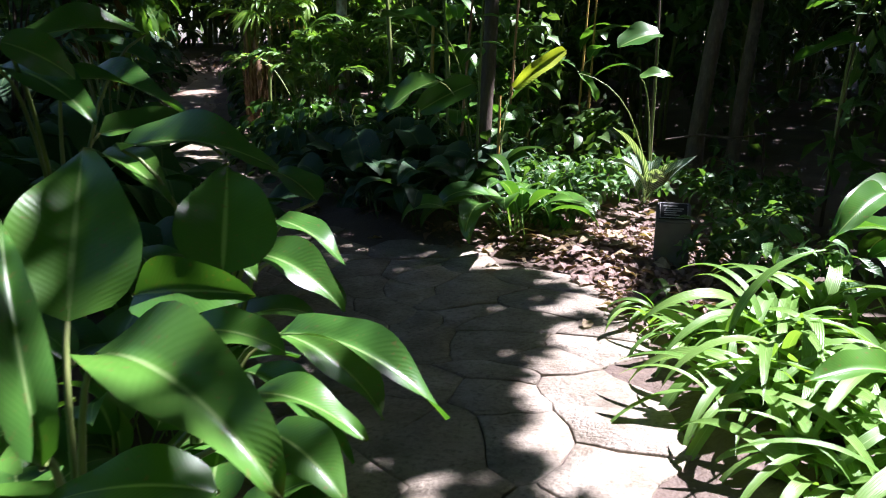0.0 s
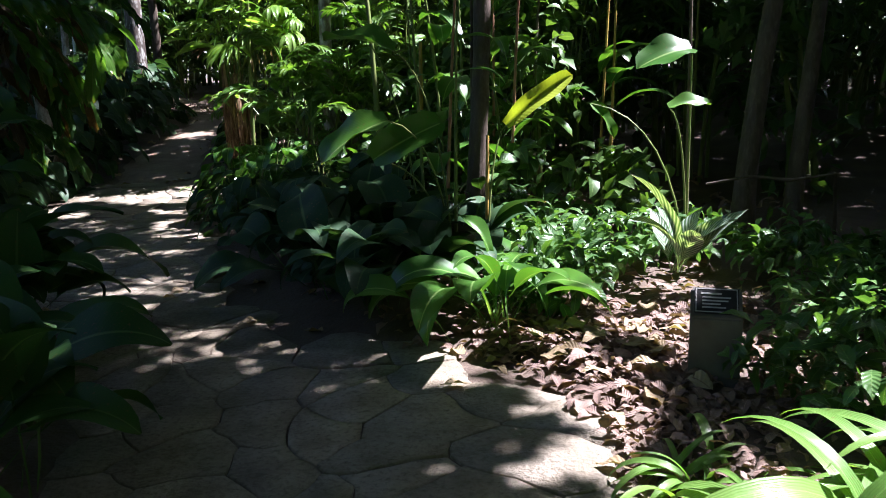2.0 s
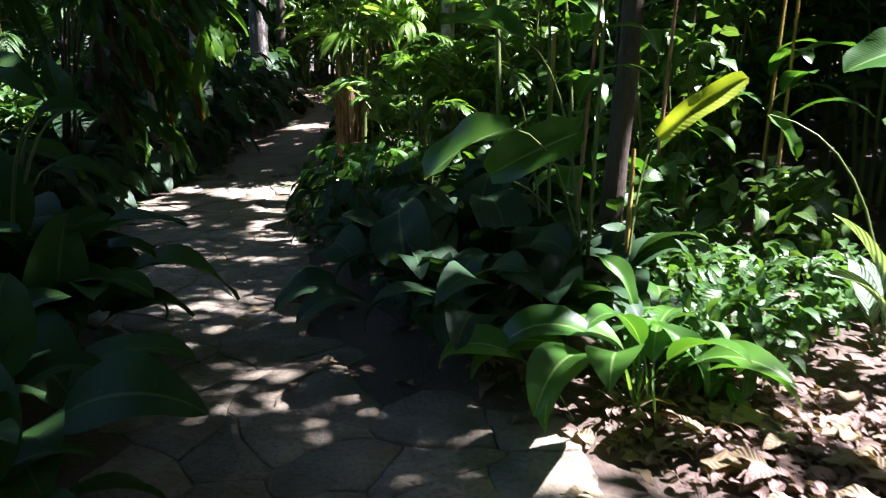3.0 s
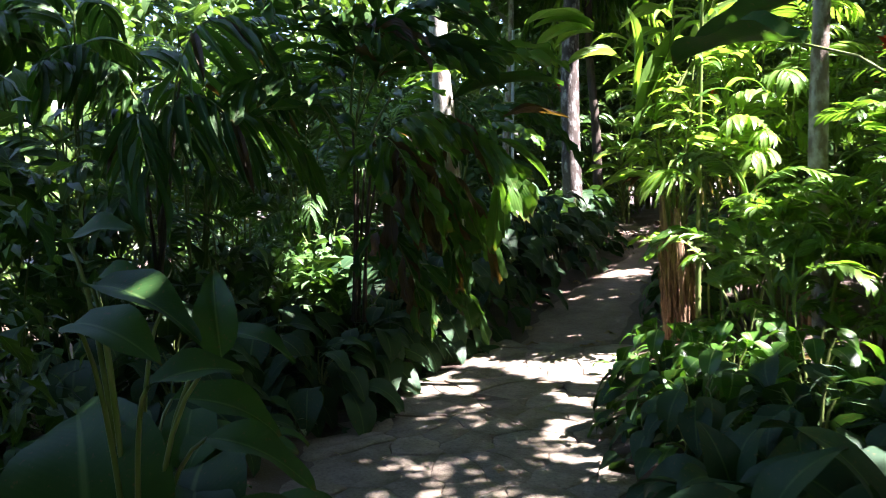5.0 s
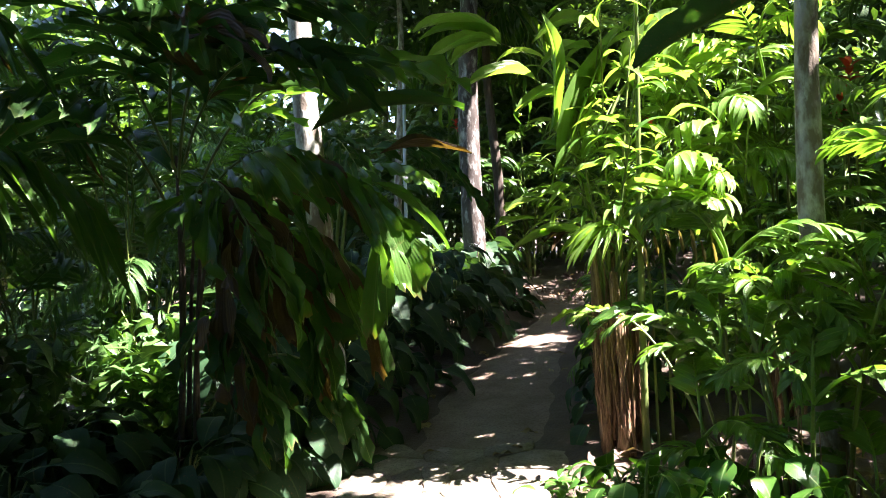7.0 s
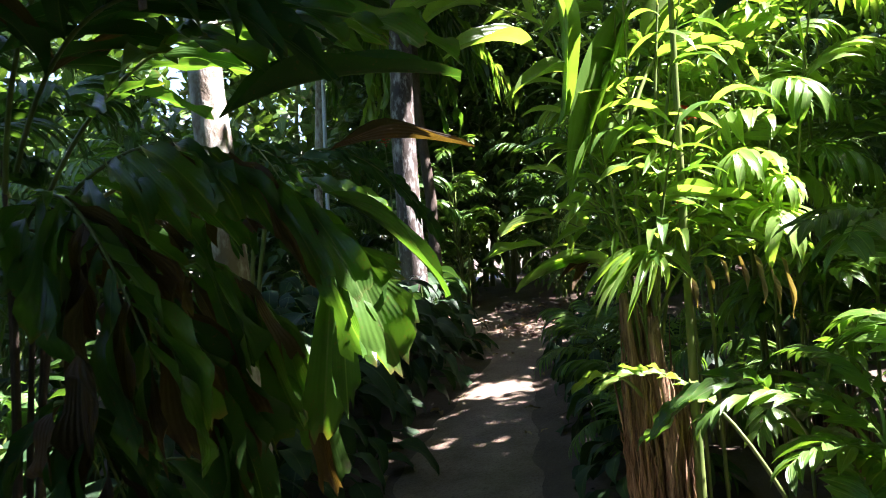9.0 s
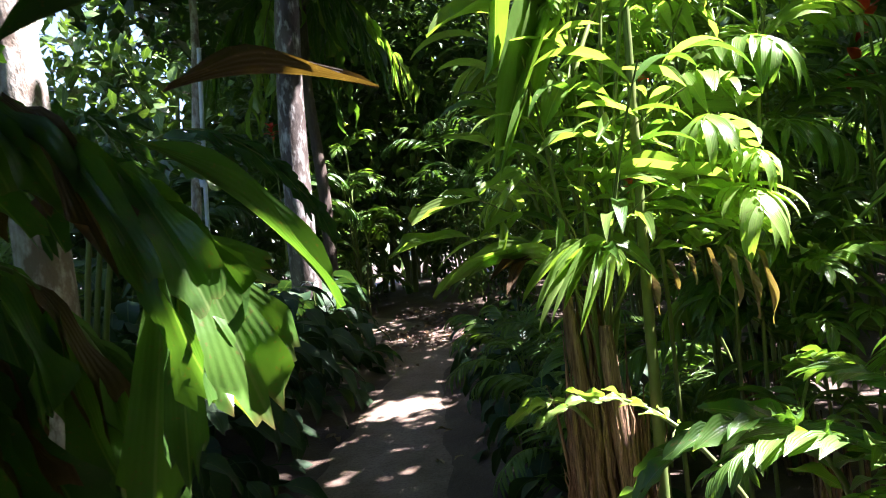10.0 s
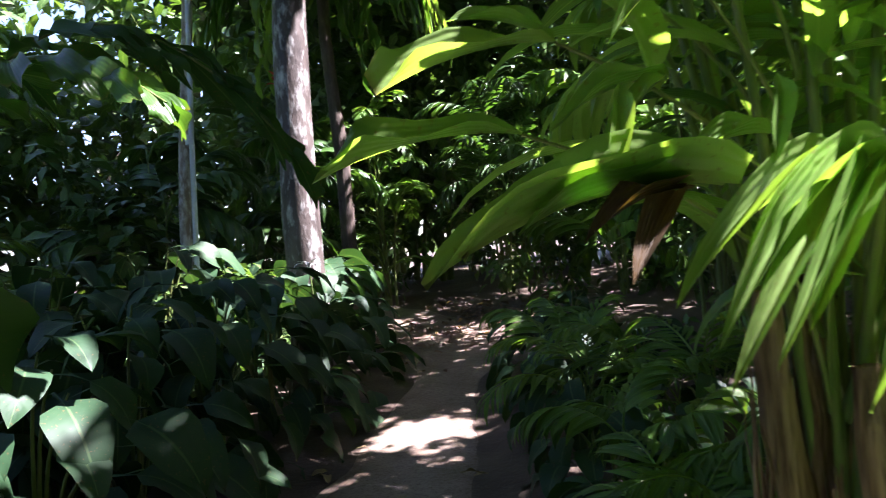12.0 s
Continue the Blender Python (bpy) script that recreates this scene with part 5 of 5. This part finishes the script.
for k, (a, b, w, kind) in enumerate([((-2.91, 10.22, 1.79), (-3.18, 10.06, 1.75), 0.065, "fish"), ((-2.85, 10.23, 1.92), (-3.08, 10.08, 1.85), 0.075, "fish"), ((-2.85, 10.23, 1.92), (-2.98, 10.12, 1.95), 0.04, "lance"),
        ((-2.64, 10.55, 2.19), (-2.92, 10.45, 2.29), 0.06, "lance"), ((-2.78, 10.3, 2.11), (-2.97, 10.21, 2.17), 0.05, "lance"), ((-2.44, 10.42, 1.94), (-1.93, 10.48, 1.9), 0.045, "lance"), ((-2.62, 10.18, 2.29), (-2.74, 10.05, 1.97), 0.03, "lance"),
        ((-2.56, 10.19, 1.82), (-2.58, 10.13, 1.7), 0.03, "lance"), ((-2.41, 10.28, 1.96), (-2.5, 10.2, 1.98), 0.035, "lance"), ((-2.76, 10.15, 1.83), (-2.78, 10.09, 1.68), 0.03, "lance"), ((-2.2, 10.37, 1.89), (-2.32, 10.29, 1.94), 0.035, "lance"),
        ((-2.06, 10.4, 2.25), (-2.28, 10.36, 2.35), 0.05, "lance"), ((-2.7, 10.25, 1.85), (-2.85, 10.1, 1.78), 0.03, "lance"), ((-2.7, 10.25, 1.85), (-2.8, 10.12, 1.72), 0.03, "lance"), ((-2.55, 10.3, 1.75), (-2.7, 10.15, 1.72), 0.03, "lance"),
        ((-2.66, 10.22, 1.99), (-2.82, 10.05, 1.93), 0.035, "lance"), ((-2.66, 10.22, 1.99), (-2.76, 10.02, 1.86), 0.035, "lance"), ((-2.45, 10.25, 2.1), (-2.6, 10.05, 2.05), 0.04, "lance"), ((-2.35, 10.3, 2.15), (-2.4, 10.05, 2.05), 0.04, "lance"), ((-2.3, 10.3, 1.8), (-2.25, 10.1, 1.7), 0.04, "lance")]):
    spread_leaf(clump, a, b, w, M_PALM_SUNLIT, kind, 18, (0.35, -0.35, 0.85), "leaflet", 0.25, 0.03, 860 + k, 10, 6)
for k, e in enumerate([(-2.91, 10.22, 1.79), (-2.85, 10.23, 1.92), (-2.62, 10.18, 1.68), (-2.66, 10.22, 1.99), (-2.64, 10.28, 2.19), (-2.2, 10.37, 1.89), (-2.06, 10.4, 2.25), (-2.47, 10.31, 1.67)]):
    leaf_stalk(clump, e, M_CANE, 0.004, name="frond_midrib", low=0.35)
draped_frond(clump, (-2.48, 10.42, 1.5), (-2.3, 10.7, 2.0), (-1.95, 10.75, 1.88), 14, 0.3, 0.05, M_PALM_SUNLIT, "strap", 25, 0.5, 0.3)
draped_frond(clump, (-2.48, 10.42, 1.3), (-2.2, 10.6, 1.95), (-1.8, 10.7, 1.72), 14, 0.24, 0.04, M_PALM_SUNLIT, "strap", 26, 0.5, 0.3)
for k in range(16):
    put("frond", OVAL_SET[k % 4], M_PALM_SUNLIT, clump, turned(crown_fronds.uniform(0.0, 0.4), crown_fronds.uniform(0.16, 0.45), crown_fronds.uniform(1.3, 2.4), crown_fronds.uniform(0, 360), crown_fronds.normal(5, 12), 0, crown_fronds.uniform(0.35, 0.5)))
draped_frond(clump, (-2.48, 10.42, 2.3), (-2.3, 10.7, 3.0), (-2.0, 10.9, 2.7), 14, 0.4, 0.055, M_PALM_SUNLIT, "strap", 28, 0.5, 0.3)
draped_frond(clump, (-2.5, 10.4, 0.9), (-2.6, 10.3, 1.25), (-2.8, 10.15, 1.12), 6, 0.14, 0.05, M_PALM_SUNLIT, "lance", 29, 0.5, 0.4)
for k, (x, y, z) in enumerate([(-2.13, 10.49, 1.65), (-2.05, 10.5, 1.65), (-1.98, 10.52, 1.65), (-1.86, 10.54, 1.62), (-2.2, 10.45, 1.62), (-2.28, 10.45, 1.6), (-1.92, 10.5, 1.6)]):
    spread_leaf(clump, (x, y, z), (x + 0.03, y - 0.02, z - 0.14 - 0.05 * (k % 4)), 0.018 + 0.005 * (k % 3), M_DRY_ONE, "lance", 14, (0.3, -0.9, 0.2), "dry_leaf", 0.3, 0.06, 800 + k)
SPRAY = [((-3.07, 10.19, 3.0), (-3.48, 9.73, 3.09), 0.13), ((-3.07, 10.19, 2.99), (-3.45, 9.74, 2.83), 0.14), ((-3.09, 10.17, 2.98), (-3.32, 9.85, 2.82), 0.10), ((-3.09, 10.17, 3.01), (-3.45, 9.75, 3.03), 0.10), ((-2.85, 10.22, 2.72), (-3.18, 9.82, 2.68), 0.13), ((-2.69, 10.35, 2.6), (-2.93, 10.02, 2.51), 0.10), ((-2.5, 10.66, 3.1), (-2.86, 10.23, 2.99), 0.09), ((-2.57, 10.59, 2.95), (-2.84, 10.24, 2.79), 0.09), ((-2.79, 10.37, 2.05), (-2.39, 10.75, 3.12), 0.14)]
SPRAY_UP = [((-2.7, 10.45, 2.18), (-2.44, 10.58, 2.92), 0.13), ((-2.37, 10.75, 2.71), (-2.15, 10.81, 2.99), 0.14), ((-2.4, 10.73, 2.8), (-1.91, 11.02, 3.18), 0.13), ((-2.79, 10.26, 2.36), (-2.79, 10.3, 3.2), 0.07), ((-2.72, 10.29, 1.86), (-2.82, 10.08, 1.96), 0.09), ((-2.41, 10.69, 2.3), (-2.16, 10.78, 2.5), 0.13), ((-2.3, 10.77, 2.15), (-1.99, 10.91, 2.31), 0.13), ((-2.48, 10.51, 2.39), (-2.59, 10.28, 2.16), 0.11), ((-2.08, 10.98, 2.6), (-1.77, 11.12, 2.88), 0.14)]
for k, (a, b, w) in enumerate(SPRAY + SPRAY_UP):
    spread_leaf(clump, a, b, w, M_PALM_SUNLIT, "lance", 30, (0.35, -0.3, 0.9), "leaf", 0.25, 0.02, 900 + k, 12, 4)
for a, b, w in (SPRAY[0], SPRAY[4], SPRAY[5], SPRAY[6], SPRAY[8], SPRAY_UP[1], SPRAY_UP[5]):
    leaf_stalk(clump, a, M_CANE, 0.004, name="leaf_stalk", low=0.45)
pinn = thing("feather_palm", pose(-1.75, 9.95, bed_z(-1.75, 9.95)), "young palm with rows of sunlit oval leaflets", "palm")
draped_frond(pinn, (-1.75, 9.95, 0.1), (-1.8, 9.2, 1.75), (-2.42, 9.45, 1.03), 26, 0.17, 0.055, M_PALM_ONE, "lance", 31, 0.05, 0.35, side=1.0)
draped_frond(pinn, (-1.75, 9.95, 0.1), (-1.6, 9.6, 1.5), (-1.2, 9.3, 1.05), 24, 0.17, 0.055, M_PALM_ONE, "lance", 32, 0.05, 0.35, side=1.0)
draped_frond(pinn, (-1.75, 9.95, 0.1), (-2.2, 10.1, 1.5), (-2.72, 10.15, 1.08), 16, 0.12, 0.045, M_PALM_SUNLIT, "lance", 33, 0.05, 0.45, side=1.0)
palm_clump("fibrous_palm_clump", -1.3, 9.15, 8, 40, OVAL_SET, M_PALM, "sunlit feather palm clump with brown fibrous base", 0.5, 1.5, 0.45, 0.75, 0.6, 0.011, 152)
palm_clump("feather_palm", -1.5, 11.2, 6, 34, OVAL_SET, M_PALM, "sunlit feather palm with rows of oval leaflets", 0.6, 1.7, 0.4, 0.85, 0.5, 0.010, 155)
palm_clump("cane_palm", -1.95, 11.35, 6, 40, WIDE_SET, M_PALM_SUNLIT, "tall sunlit cane palm with long narrow leaves", 1.5, 3.3, 0.45, 0.75, 0, 0.009, 157)
palm_clump("feather_palm", -0.75, 9.4, 5, 30, OVAL_SET, M_PALM, "sunlit feather palm with rows of oval leaflets", 0.5, 1.7, 0.4, 0.9, 0.4, 0.010, 156)
palm_clump("feather_palm", -0.5, 10.0, 8, 34, OVAL_SET, M_PALM, "green feather palm in the bed", 0.8, 2.0, 0.5, 0.9, 0.5, 0.012, 153)
palm_clump("feather_palm", -1.6, 12.1, 8, 34, FEATHER_SET, M_PALM, "green feather palm in the bed", 0.8, 3.2, 0.5, 0.9, 0.5, 0.012, 154)
for i, (x, y) in enumerate([(-2.7, 11.5), (-2.95, 12.5), (-3.2, 13.6), (-3.6, 14.6), (-2.3, 12.0), (-1.9, 12.6), (-2.7, 13.5)]):
    palm_clump("low_palm", x, y, 5, 12, WIDE_SET if i % 2 else FEATHER_SET, M_PALM, "low green palm at the path edge", 0.15, 0.4, 0.2, 0.62, 0, 0.012, 160 + i, "low palms")
for i, (x, y, s) in enumerate([(-1.85, 8.3, 0.85), (-1.45, 8.05, 0.8), (-1.5, 8.6, 0.9), (-1.05, 8.3, 0.85), (-1.9, 8.85, 0.6)]):
    leaf_bush("broad_leaved_bush", x, y, 52, 0.42 * s, 0.95 * s, M_BROAD, 0.62 * s, "green bush of rounded drooping leaves below the palms", "shrub", "rounded-leaf bushes", 670 + i)
tall_leaf = thing("banana_plant", pose(-0.55, 8.6, bed_z(-0.55, 8.6)), "tall plant with a long dark leaf reaching over the bed", "plant")
leaf_stalk(tall_leaf, (-0.75, 8.95, 2.72), M_CANE, 0.022)
spread_leaf(tall_leaf, (-0.75, 8.95, 2.72), (-2.04, 9.55, 2.55), 0.13, M_SHADED_LEAF, "lance", 10, (0.0, -0.2, 1.0), "leaf", 0.3, 0.04, 51, 16, 6)
spread_leaf(tall_leaf, (-0.75, 8.95, 2.72), (0.1, 8.4, 2.75), 0.26, M_SHADED_LEAF, "ovate", 18, (0.2, 0.0, 0.9), "leaf", 0.3, 0.04, 52, 16, 6)
for i, (x, y, s) in enumerate([(-2.05, 8.75, 0.75), (-1.75, 8.6, 0.8), (-2.55, 9.55, 0.6), (-1.6, 8.2, 0.7), (-2.25, 9.2, 0.7)]):
    rosette("pointed_leaf_plant", x, y, 18, PEACE_SET, "leaf", M_BROAD, s, "low green pointed-leaved plant below the palms", "plant", "pointed-leaved plants", 0.14, 170 + i)

for i, (x, y) in enumerate([(-2.65, 11.0), (-2.85, 11.9), (-3.1, 12.7), (-3.3, 13.5), (-3.6, 14.4), (-3.75, 15.3), (-3.0, 14.6), (-3.7, 16.4), (-2.6, 13.4)]):
    leaf_bush("dark_leaved_bush", x, y, 36, 0.34, 0.55, M_DARK, 0.7, "low dark bush of drooping leaves at the path edge", "shrub", "dark bushes", 560 + i)

for i, (x, y, h) in enumerate([(-5.90, 9.46, 1.5), (-5.72, 9.11, 0.9)]):
    shrub("leafy_shrub", x, y, 0.45, 0.45, h, 0.17, 26, 12, M_SMALL, "sunlit pale green leafy shrub behind the hanging palm", "shrub", LEAF_ROUND, 0.2, 590 + i, group="leafy shrubs")

# thicket: lower near the path, taller away from it
rng1 = np.random.RandomState(11)
placed = []
tries = 0
while len(placed) < 120 and tries < 6000:
    tries += 1
    x, y = rng1.uniform(-11, 8), rng1.uniform(-4, 24)
    lo, hi = edges(min(max(y, -4), 19.4))
    d = max(lo - x, x - hi) if y < 19.5 else y - 18.0
    if d < 1.5 or (0 < x < 2.2 and 3.4 < y < 9.0) or (2.0 < x < 3.3 and 2.0 < y < 7.2) or (-2.2 < x < 0.2 and 8 < y < 11.8) or (-5.5 < x < -4.2 and 7 < y < 9.5):
        continue
    if any((x - a) ** 2 + (y - b) ** 2 < 1.15 for a, b in placed):
        continue
    placed.append((x, y))
    h = min(0.7 + 0.55 * d, 3.6) * rng1.uniform(0.8, 1.2)
    if x < -6 and 3 < y < 13:
        h = min(h, 1.3)
    size = (0.16, 0.2, 0.26)[len(placed) % 3]
    if 2.0 < x < 3.3 and 7.2 <= y < 9.5:
        continue
    shrub("thicket_shrub", x, y, 0.75, 0.75, h, size * 1.1, 26, 21, (M_FAR, M_SMALL, M_CANOPY)[len(placed) % 3], "leafy green shrub of the garden's thicket", "shrub", LEAF_CANOPY, 0.03, 300 + len(placed), group="thicket", stems=4)
for i in range(34):
    a = i / 34 * 6.283
    x, y = -2 + 11.5 * math.cos(a) + rng1.uniform(-0.8, 0.8), 8 + 15.5 * math.sin(a) + rng1.uniform(-0.8, 0.8)
    shrub("tall_shrub", x, y, 1.6, 1.6, rng1.uniform(4.0, 6.0), 0.32, 60, 34, M_FAR, "tall leafy green shrub behind the garden beds", "shrub", LEAF_FAR, 0.03, 440 + i, group="thicket")
for i in range(30):
    a = i / 30 * 6.283
    x, y, h = -2 + 17 * math.cos(a) + rng1.uniform(-1.5, 1.5), 8 + 21 * math.sin(a) + rng1.uniform(-1.5, 1.5), rng1.uniform(8, 11)
    shrub("garden_tree", x, y, 2.8, 2.8, h, 0.52, 100, 36, M_FAR, "tall leafy tree enclosing the garden", "tree", LEAF_FAR, 0.05, 500 + i, group="enclosing trees", stems=5)

for i, (x, y) in enumerate([(-7.2, 17.4), (-6.6, 19.3), (-5.0, 19.6), (-3.2, 18.4), (-2.4, 16.2), (-8.2, 13.2), (-8.0, 16.2), (-1.2, 14.2), (0.3, 12.2), (1.6, 10.6), (2.6, 9.6)]):
    palm_clump("shade_palm", x, y, 6, 30, (WIDE_SET, OVAL_SET, FEATHER_SET)[i % 3], (M_PALM_DARK, M_PALM)[i % 2], "leafy palm in the shade of the thicket", 0.6, 2.8, 0.5, 1.15, 0, 0.016, 900 + i, "shade palms")

# plant sign, pipe, flowers, litter
sign = thing("plant_sign", pose(1.37, 4.42, bed_z(1.37, 4.42) - 0.02, 0, 0, -14), "low concrete block with a slanted black name plaque", "sign")
bm = bmesh.new()
bmesh.ops.create_cube(bm, size=1.0)
for v in bm.verts:
    v.co = Vector((v.co.x * 0.2, v.co.y * 0.12, (v.co.z + 0.5) * (0.3 if v.co.y < 0 else 0.4)))
bmesh.ops.bevel(bm, geom=bm.edges[:], offset=0.008, segments=2, affect="EDGES")
part("block", bm, M_POST, sign)
plate_m = Matrix.Translation((0, -0.004, 0.356)) @ pose(0, 0, 0, 40, 0, 0)


def plate_box(w, h, t, x=0.0, y=0.0, z=0.0):
    b = bmesh.new()
    bmesh.ops.create_cube(b, size=1.0)
    for q in b.verts:
        q.co = plate_m @ Vector((q.co.x * w + x, q.co.y * h + y, q.co.z * t + z))
    return b


plaque = part("plaque", plate_box(0.17, 0.12, 0.008), M_PLAQUE, sign, "black engraved plaque")
for nm, w, h, x, y in (("border_strip", 0.162, 0.004, 0, 0.055), ("border_strip", 0.162, 0.004, 0, -0.055), ("border_strip", 0.004, 0.106, 0.079, 0), ("border_strip", 0.004, 0.106, -0.079, 0),
                       ("text_bar", 0.08, 0.008, -0.02, 0.032), ("text_bar", 0.11, 0.006, 0.0, 0.014), ("text_bar", 0.1, 0.006, -0.005, -0.002), ("text_bar", 0.07, 0.006, -0.02, -0.018), ("text_bar", 0.09, 0.006, -0.01, -0.034)):
    part(nm, plate_box(w, h, 0.002, x, y, 0.0052), M_WHITE, plaque)

pipe = thing("standing_pipe", pose(-7.04, 15.32, ground_z(-7.04, 15.32) - 0.05), "thin pale blue-grey standpipe behind the hedge", "pipe")
v, f, u = tube([(0, 0, 0), (0.05, 0.0, 1.2), (0.12, 0, 2.4), (0.2, 0.05, 3.9)], (0.026, 0.026), 10)
put("tube", mesh_np("tube", v, f, u), M_PIPE, pipe)
for z in (1.05, 2.3):
    v, f, u = tube([(0.045 * z / 1.1, 0, z), (0.045 * z / 1.1, 0, z + 0.09)], (0.042, 0.042), 10)
    put("collar", mesh_np("collar", v, f, u), M_PIPE, pipe)

for i, (x, y, z, s) in enumerate([(-1.05, 11.87, 2.5, 1.3), (-1.0, 11.8, 2.75, 1.3), (-2.22, 10.7, 2.4, 0.6), (-0.31, 9.24, 2.44, 1.0), (-6.4, 16.1, 3.55, 1.2), (-2.3, 10.6, 1.95, 0.5)]):
    ob = thing("torch_ginger", pose(x, y, ground_z(x, y)), "red ginger flower on a thin green stalk", "flower", "red flowers")
    v, f, u = tube([(0, 0, -0.05), (0.02, 0.01, z * 0.5), (0, 0, z - ground_z(x, y))], (0.012, 0.007), 6)
    put("stalk", mesh_np("stalk", v, f, u), M_CANE, ob)
    for k in range(9):
        me = mesh_np("bract", *blade(0.1 * s, 0.045 * s, "lance", 4, 2, 75 - 6 * k, 30 - 8 * k, fold=0.4, seed=k))
        put("bract", me, M_RED, ob, turned(0, 0, z - ground_z(x, y) - 0.012 * k * s, k * 137, 0, 0))

lily = thing("spider_lily", pose(-5.25, 14.15, ground_z(-5.25, 14.15)), "white spidery lily flower on a thin stalk in the hedge", "flower")
lily_h = 1.6 - ground_z(-5.25, 14.15)
v, f, u = tube([(0, 0, -0.05), (0.02, 0, 0.6), (0, 0, lily_h)], (0.01, 0.007), 6)
put("stalk", mesh_np("stalk", v, f, u), M_CANE, lily)
petal = mesh_np("petal", *blade(0.15, 0.016, "lance", 6, 2, 60, -50, fold=0.3, seed=3))
for k in range(7):
    put("petal", petal, M_PETAL, lily, turned(0, 0, lily_h - 0.01, k * 51, (k % 3) * 9, 0, 1.0 + 0.15 * (k % 2)))

twig = thing("fallen_branch", pose(1.9, 6.52, 0.0), "thin bare fallen branch propped among the plants", "branch")
v, f, u = tube([(0, 0, 0.56), (0.3, 0.03, 0.6), (0.55, 0.0, 0.57), (0.85, 0.04, 0.6), (1.0, 0.3, 0.05)], (0.009, 0.012, 0.014), 6, 0.1, 3)
put("wood", mesh_np("wood", v, f, u), M_BARK_DARK, twig)

rng2 = np.random.RandomState(21)
DRY_PIECE = blade(1.0, 0.42, "lance", 5, 3, 35, -30, fold=0.35, ruffle=0.12, seed=3)
DRY_SET = [mesh_np("fallen_leaf", *blade(0.16, 0.06 + 0.012 * k, "lance", 7, 4, 28 - 9 * k, -30 + 8 * k, fold=0.3, ruffle=0.14, seed=30 + k)) for k in range(4)]


def litter(cx, cy, sx, sy, n, size, label, seed, on_path=False):
    rng = np.random.RandomState(seed)
    pts = np.stack([rng.normal(cx, sx, n), rng.normal(cy, sy, n), np.zeros(n)], -1)
    keep = np.array([on_path or not (edges(p[1])[0] + 0.05 < p[0] < edges(p[1])[1] - 0.12) for p in pts])
    pts = pts[keep]
    pts[:, 2] = [max(bed_z(p[0], p[1]), ground_z(p[0], p[1]) if on_path else -9) + rng.uniform(0.004, 0.04) for p in pts]
    v, f, u = scatter(DRY_PIECE, rand_mats(rng, pts, size * 0.5, size * 1.3, -2, 14, 22))
    ob = put("leaf_litter", mesh_np("leaf_litter", v, f, u), M_DRY)
    tagged(ob, label, "leaf litter", kind="stuff")


litter(1.15, 3.95, 0.2, 0.4, 420, 0.08, "thin litter of dead leaves under the strap-leaved plants", 6)
litter(1.15, 4.85, 0.5, 0.42, 1800, 0.085, "deep litter of curled pinkish-brown dead leaves", 1)
litter(0.8, 7.6, 0.9, 1.0, 900, 0.14, "dead brown leaves lying between the stalks", 2)
litter(-1.0, 9.4, 1.0, 0.8, 500, 0.14, "dead brown leaves under the palms", 3)
litter(-5.6, 17.6, 0.8, 0.5, 400, 0.14, "dead brown leaves at the bend of the path", 4)
litter(-4.9, 16.9, 0.5, 0.5, 260, 0.1, "thin scatter of dead brown leaves on the path", 5, True)
for i in range(70):
    if i < 36:
        x, y = rng2.normal(1.05, 0.35), rng2.normal(4.7, 0.28)
    else:
        y = rng2.uniform(2.0, 16.0)
        lo, hi = edges(y)
        x = lo + (hi - lo) * (rng2.beta(0.5, 0.5))
    lo, hi = edges(y)
    z = ground_z(x, y) + 0.012 if lo < x < hi else bed_z(x, y) + 0.045
    ob = put("fallen_leaf", DRY_SET[i % 4], M_DRY_ONE, None, turned(x, y, z, rng2.uniform(0, 360), rng2.normal(0, 6), rng2.normal(0, 10), rng2.uniform(0.4, 1.0) if i > 35 else rng2.uniform(0.7, 1.15)))
    tagged(ob, "curled dry brown leaf lying on the ground", "leaf", "fallen leaves")

build_paving()
